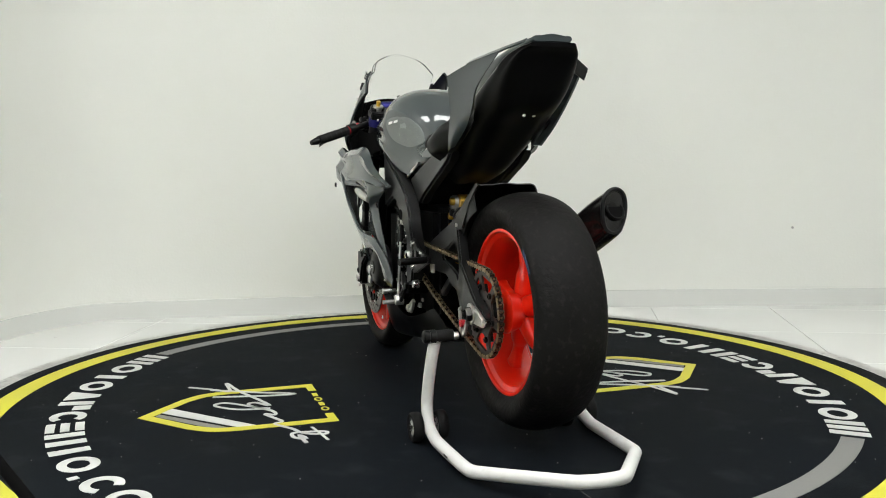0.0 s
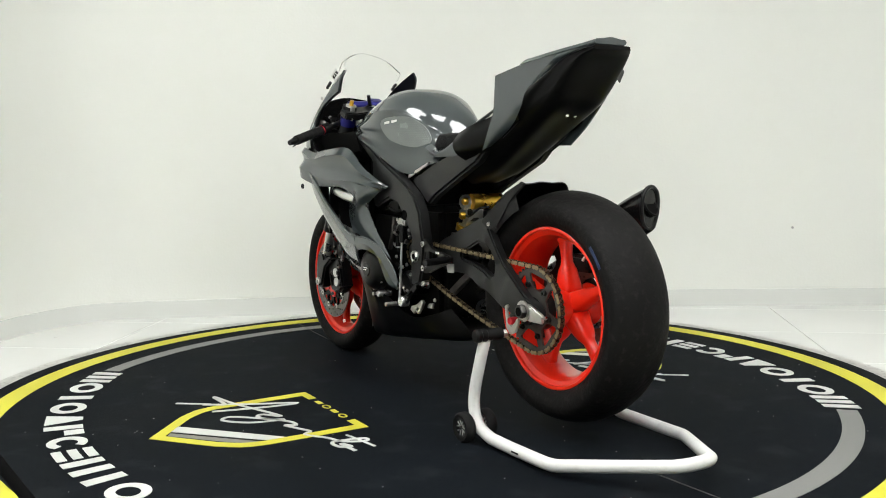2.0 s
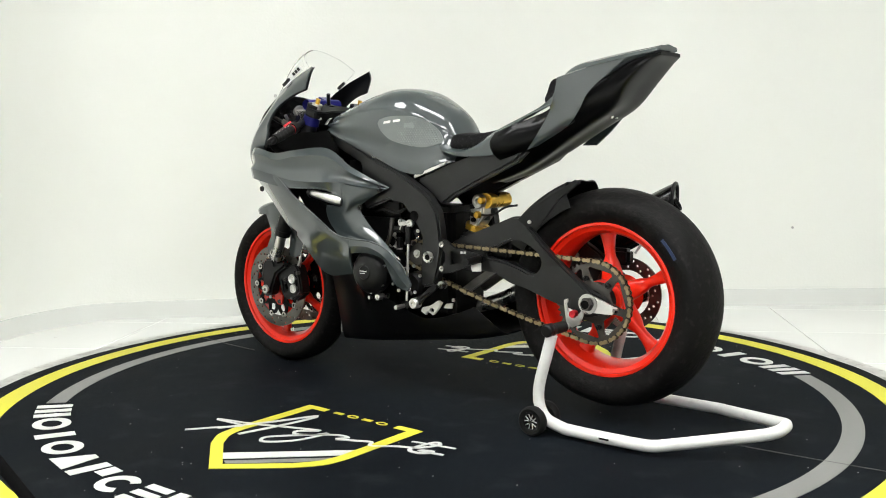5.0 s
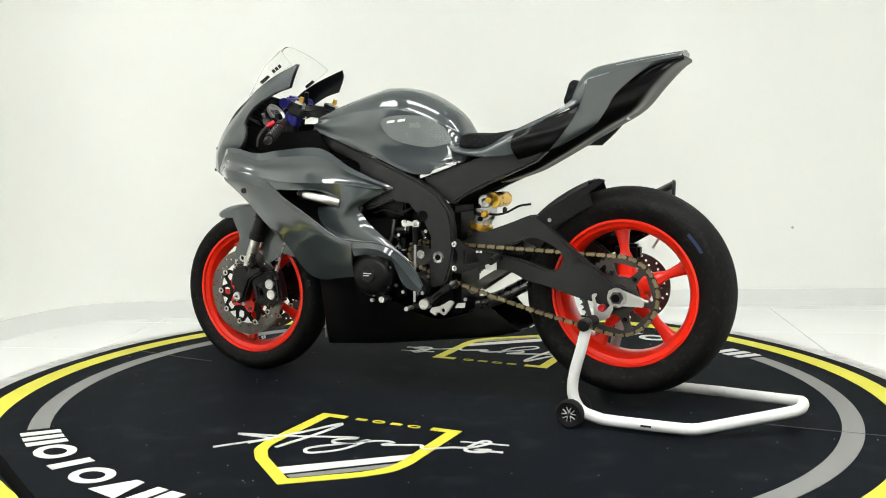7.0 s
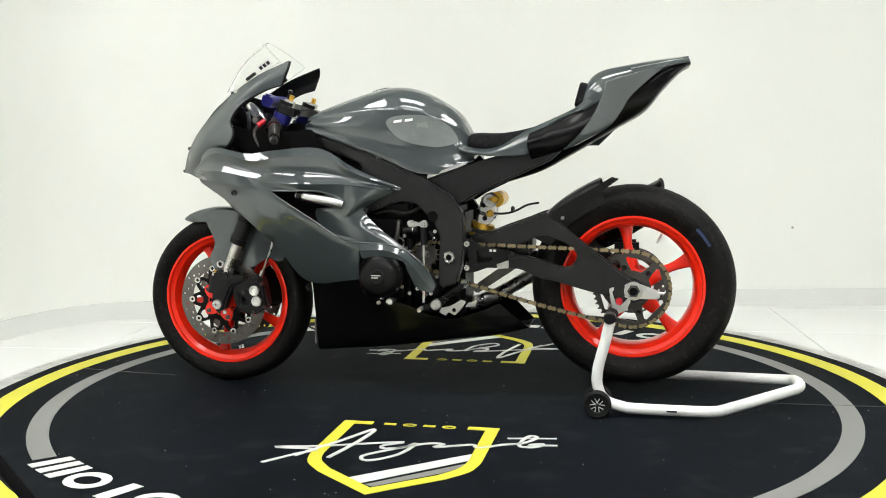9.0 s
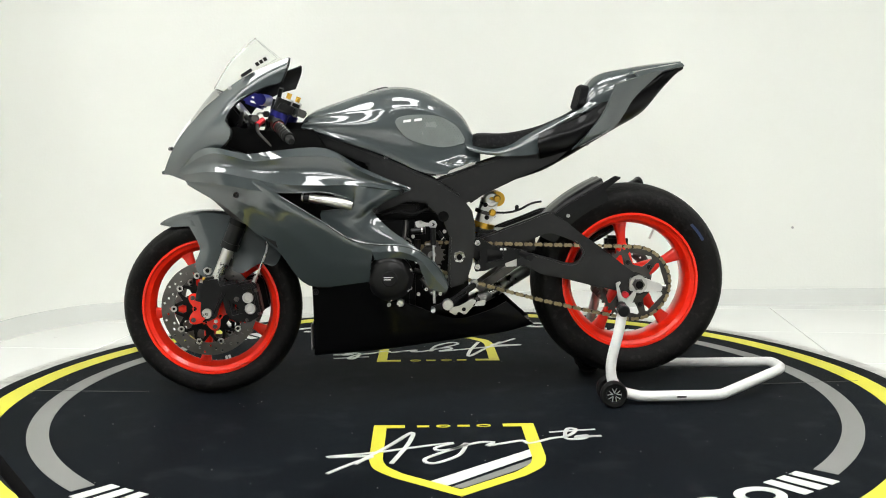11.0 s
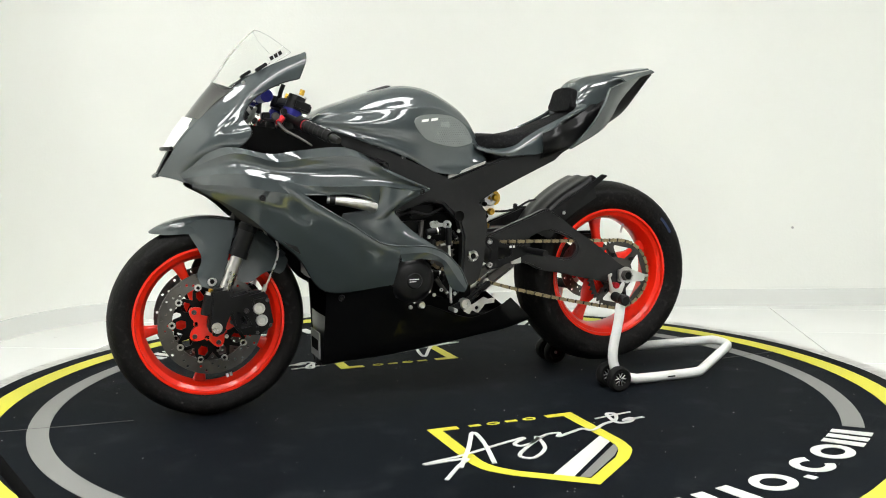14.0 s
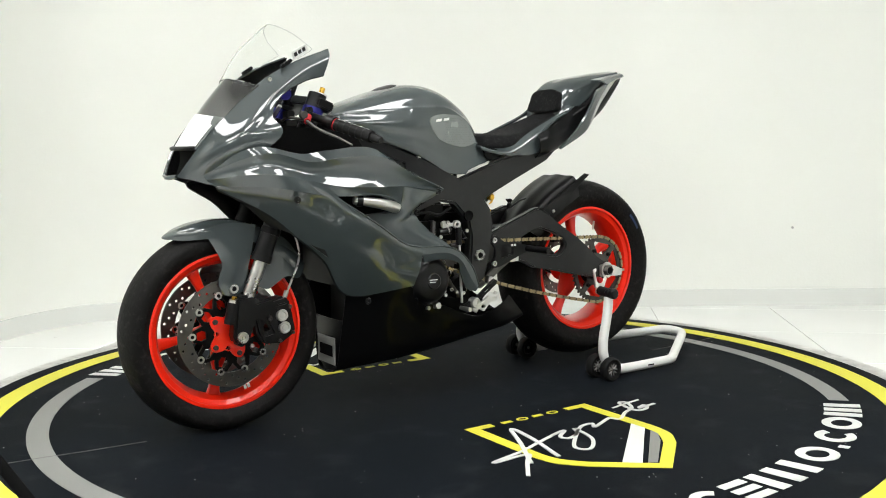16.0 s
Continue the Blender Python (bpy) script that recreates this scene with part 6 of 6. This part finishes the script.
    for bx, bz in ((-0.02, 0.43), (0.005, 0.40), (-0.06, 0.36), (-0.09, 0.45), (-0.10, 0.53)):
        bolt(motorcycle, BOLT_S, bx, -0.142, bz)
    for x0, z0, x1, z1, r, m in ((-0.105, 0.545, -0.060, 0.548, 0.011, M_BLACK), (-0.085, 0.520, -0.085, 0.470, 0.009, M_DARK), (-0.060, 0.500, -0.020, 0.505, 0.007, M_DSTEEL), (-0.10, 0.420, -0.055, 0.408, 0.010, M_DARK), (-0.02, 0.545, 0.0, 0.515, 0.006, M_BLACK), (-0.075, 0.395, -0.03, 0.335, 0.008, M_DSTEEL)):
        part("hose", rod((x0, -0.138, z0), (x1, -0.140, z1), r, 12), m, motorcycle, "short dark hose", smooth=60)
        part("hose_clamp", rod((x1 * 0.8 + x0 * 0.2, -0.1395, z1 * 0.8 + z0 * 0.2), (x1 * 0.7 + x0 * 0.3, -0.1393, z1 * 0.7 + z0 * 0.3), r * 1.15, 12), M_STEEL, motorcycle, smooth=40)
    for bx, bz in ((-0.075, 0.575), (-0.095, 0.49), (-0.045, 0.42), (0.0, 0.545), (-0.085, 0.345), (-0.015, 0.345), (-0.11, 0.365)):
        bolt(motorcycle, BOLT_S, bx, -0.144, bz)
    part("throttle_body", box(-0.16, -0.08, -0.135, -0.10, 0.59, 0.64, 0.008), M_DARK, motorcycle, smooth=40)
    # pale patch at the front of the belly pan with a dark window
    pan = part("belly_front", sheet([[(-0.426, -0.092, 0.290), (-0.430, 0.0, 0.290), (-0.426, 0.092, 0.290)], [(-0.430, -0.056, 0.146), (-0.436, 0.0, 0.128), (-0.430, 0.056, 0.146)]], 16, 6, 0.003, inward=(1, 0, 0)), M_BLACKG, motorcycle, "black front wall of the belly pan", smooth=40)
    part("pale_patch", box(-0.4405, -0.4365, -0.062, 0.05, 0.150, 0.235, 0.001), M_GREY, pan, "pale grey foil patch")
    part("dark_window", box(-0.4430, -0.4407, -0.050, 0.03, 0.176, 0.210), M_HOLE, pan, "dark opening in the patch")
    # tank: knee pads, cap, decal bars
    for k in (-1, 1):
        tank_pad(k)
    part("filler_cap", lathe([(0.0, 0.012), (0.030, 0.012), (0.042, 0.008), (0.046, 0.0), (0.046, -0.01)], 32, axis="z", centre=(0, 0, 0)), M_BLACK, motorcycle, "black fuel filler cap", smooth=40, at=pose(-0.215, 0, 0.989, 0, -17, 0))
    both("tank_trim", plate([(-0.028, 0.712), (0.098, 0.756), (0.104, 0.766), (-0.026, 0.724)], -0.131, -0.124, bevel=0.001), M_ALU, motorcycle, "bright strip under the tank")


def tank_pad(k):
    """Clear studded grip pad, laid on the tank's flank."""
    shape = catmull([(-0.152, 0.890), (-0.125, 0.909), (-0.060, 0.913), (-0.005, 0.905), (0.045, 0.874), (0.070, 0.832), (0.060, 0.822), (0.005, 0.811), (-0.060, 0.820), (-0.118, 0.842)], 40, closed=True)
    tank = bpy.data.objects["fuel_tank"]
    bm = bmesh.new()
    c = shape.mean(0)
    def on(x, z):
        hit, loc, nrm, _ = tank.ray_cast(Vector((x, k * 0.5, z)), Vector((0, -k, 0)))
        return (loc, nrm) if hit else (Vector((x, k * 0.15, z)), Vector((0, k, 0)))
    rings = []
    for f, lift in ((1.0, 0.0), (0.985, 0.0022), (0.7, 0.0026), (0.4, 0.0026), (0.15, 0.0026)):
        ring = []
        for p in shape:
            q = c + (p - c) * f
            loc, nrm = on(q[0], q[1])
            ring.append(bm.verts.new(loc + nrm * lift))
        rings.append(ring)
    for a, b in zip(rings[:-1], rings[1:]):
        for i in range(len(a)):
            j = (i + 1) % len(a)
            bm.faces.new([a[i], a[j], b[j], b[i]])
    bm.faces.new(rings[-1])
    fix(bm)
    pad = part("knee_pad", bm, M_PAD, motorcycle, "clear studded knee grip pad", smooth=40)
    bm = bmesh.new()
    inside = lambda x, z: sum((shape[i][1] > z) != (shape[i - 1][1] > z) and x < (shape[i - 1][0] - shape[i][0]) * (z - shape[i][1]) / (shape[i - 1][1] - shape[i][1]) + shape[i][0] for i in range(len(shape))) % 2
    for i in range(26):
        for j in range(14):
            x, z = -0.135 + 0.0082 * i + 0.0041 * (j % 2), 0.815 + 0.0072 * j
            if x < -0.085 or not inside(c[0] + (x - c[0]) * 1.1, c[1] + (z - c[1]) * 1.14):
                continue
            loc, nrm = on(x, z)
            q = nrm.to_track_quat("Z", "Y").to_matrix()
            loc = loc + nrm * 0.0022
            top = bm.verts.new(loc + nrm * 0.0014)
            base = [bm.verts.new(loc + q @ Vector((0.0026 * math.cos(a), 0.0026 * math.sin(a), 0))) for a in np.linspace(0, 2 * math.pi, 6, endpoint=False)]
            for u in range(6):
                bm.faces.new([base[u], base[(u + 1) % 6], top])
    tagged(part("studs", fix(bm), M_PAD, pad, "small clear studs"), kind="stuff")
    for i in range(2):
        x = -0.128 + 0.034 * i
        bm = bmesh.new()
        vs = []
        for u, w in ((0, 0), (0.024, 0.003), (0.026, 0.011), (0.002, 0.008)):
            loc, nrm = on(x + u, 0.888 + 0.004 * i + w)
            vs.append(bm.verts.new(loc + nrm * 0.0042))
        bm.faces.new(vs)
        r = bmesh.ops.extrude_face_region(bm, geom=list(bm.faces))
        for v in r["geom"]:
            if isinstance(v, bmesh.types.BMVert):
                v.co.y -= k * 0.001
        part("decal_bar", fix(bm), M_STICK, pad, "white bar of lettering")


def build_stand_details():
    for k in (-1, 1):
        for yy in (0.262, 0.190):
            y = k * yy
            w = part("castor_wheel", lathe([(0.026, y - 0.013), (0.036, y - 0.015), (0.041, y - 0.010), (0.042, y), (0.041, y + 0.010), (0.036, y + 0.015), (0.026, y + 0.013)], 36, closed=True, centre=(0.533, 0, 0.0425)), M_RUBBER, stand, "small black wheel with star spokes", smooth=40)
            part("rim", lathe([(0.022, y - 0.012), (0.0275, y - 0.014), (0.0275, y + 0.014), (0.022, y + 0.012)], 30, closed=True, centre=(0.533, 0, 0.0425)), M_BLACK, w)
            part("wheel_disc", lathe([(0.0, y - 0.006), (0.024, y - 0.006), (0.024, y + 0.006), (0.0, y + 0.006)], 24, centre=(0.533, 0, 0.0425)), M_DARK, w)
            for s in range(5):
                a = radians(90 + 72 * s)
                for d in (-0.35, 0.35):
                    part("star_spoke", rod((0.533 + 0.006 * math.cos(a), y - math.copysign(0.009, -k), 0.0425 + 0.006 * math.sin(a)), (0.533 + 0.026 * math.cos(a + d), y - math.copysign(0.010, -k), 0.0425 + 0.026 * math.sin(a + d)), 0.0015, 6), M_ALU, w)
            part("hub_bolt", lathe([(0.0, y + math.copysign(0.015, k)), (0.006, y + math.copysign(0.015, k)), (0.007, y)], 12, centre=(0.533, 0, 0.0425)), M_STEEL, w)
        part("wheel_axle", rod((0.533, k * 0.180, 0.0425), (0.533, k * 0.270, 0.0425), 0.006, 10), M_STEEL, stand)
        part("support_arm", rod((0.568, k * 0.232, 0.292), (0.574, k * 0.150, 0.300), 0.011, 14), M_ALU, stand, "steel support arm", smooth=60)
        part("knob", lathe([(0.0, k * 0.248), (0.014, k * 0.248), (0.0185, k * 0.244), (0.0185, k * 0.232), (0.0165, k * 0.230), (0.0185, k * 0.228), (0.0185, k * 0.214), (0.015, k * 0.210), (0.0, k * 0.210)], 20, centre=(0.566, 0, 0.300)), M_BLACK, stand, "black rubber knob", smooth=40)
        part("rubber_sleeve", rod((0.567, k * 0.215, 0.300), (0.574, k * 0.165, 0.302), 0.0165, 14), M_RUBBER, stand, smooth=40)
    part("label_bar", box(0.735, 0.765, -0.2478, -0.2468, 0.024, 0.029), M_DARK, stand, "dark bar of worn lettering")


def build_tail_bolts():
    for x, y in ((0.604, 0.017), (0.602, 0.047)):
        part("tail_bolt", lathe([(0.0, -0.004), (0.004, -0.003), (0.0055, 0.0), (0.0055, 0.012)], 12, axis="z", centre=(x, y, 0.893)), M_STEEL, motorcycle, "small steel bolt under the tail", smooth=40)


def small_marks():
    for k in range(2):
        part("rim_mark", box(-0.008 + 0.011 * k, 0.0 + 0.011 * k, -0.0504, -0.0496, -0.006, 0.006), M_STICK, front_wheel, "small white rim sticker", at=pose(0.050, 0, -0.168, 0, -16, 0))
        part("rearset_mark", box(0.176 + 0.012 * k, 0.184 + 0.012 * k, -0.1522, -0.1502, 0.4835, 0.4905), M_STICK, motorcycle, "pale engraved mark on the rearset")
    wall = bpy.data.objects["wall_north"]
    part("paint_chip", lathe([(0.0, -0.001), (0.006, -0.001), (0.007, 0.004)], 9, centre=(1.788, 1.689, 0.389)), M_RIM, wall, "small grey chip in the wall paint")
    tiny = lathe([(0.0, 0.0012), (0.006, 0.0010), (0.007, -0.002)], 8, axis="z", centre=(-1.731, 1.008, FLOOR_Z))
    part("floor_speck", tiny, M_RIM, floor, "small dark speck on the floor")


def tyre_mark():
    bm = ring_sector(0.265, 0.274, 30, 44, -0.001, 0.001, 10)
    part("tyre_print", bm, M_BLUEMARK, rear_wheel, "faded blue print on the tyre wall", at=pose(0, -0.0962, 0, 90, 0, 0))


build_front()
build_rear()
build_engine_details()
build_stand_details()
build_tail_bolts()
tyre_mark()
small_marks()

build_tiles(floor)


def motions():
    walk(turntable, [(t, turn_of(t)) for t in range(0, 17, 2)])
    walk(motorcycle, [(t, turn_of(t) @ pose(0, 0.014, 0)) for t in range(0, 17, 2)])
    walk(stand, [(t, turn_of(t) @ pose(-0.013, 0.006, 0)) for t in range(0, 17, 2)])


motions()
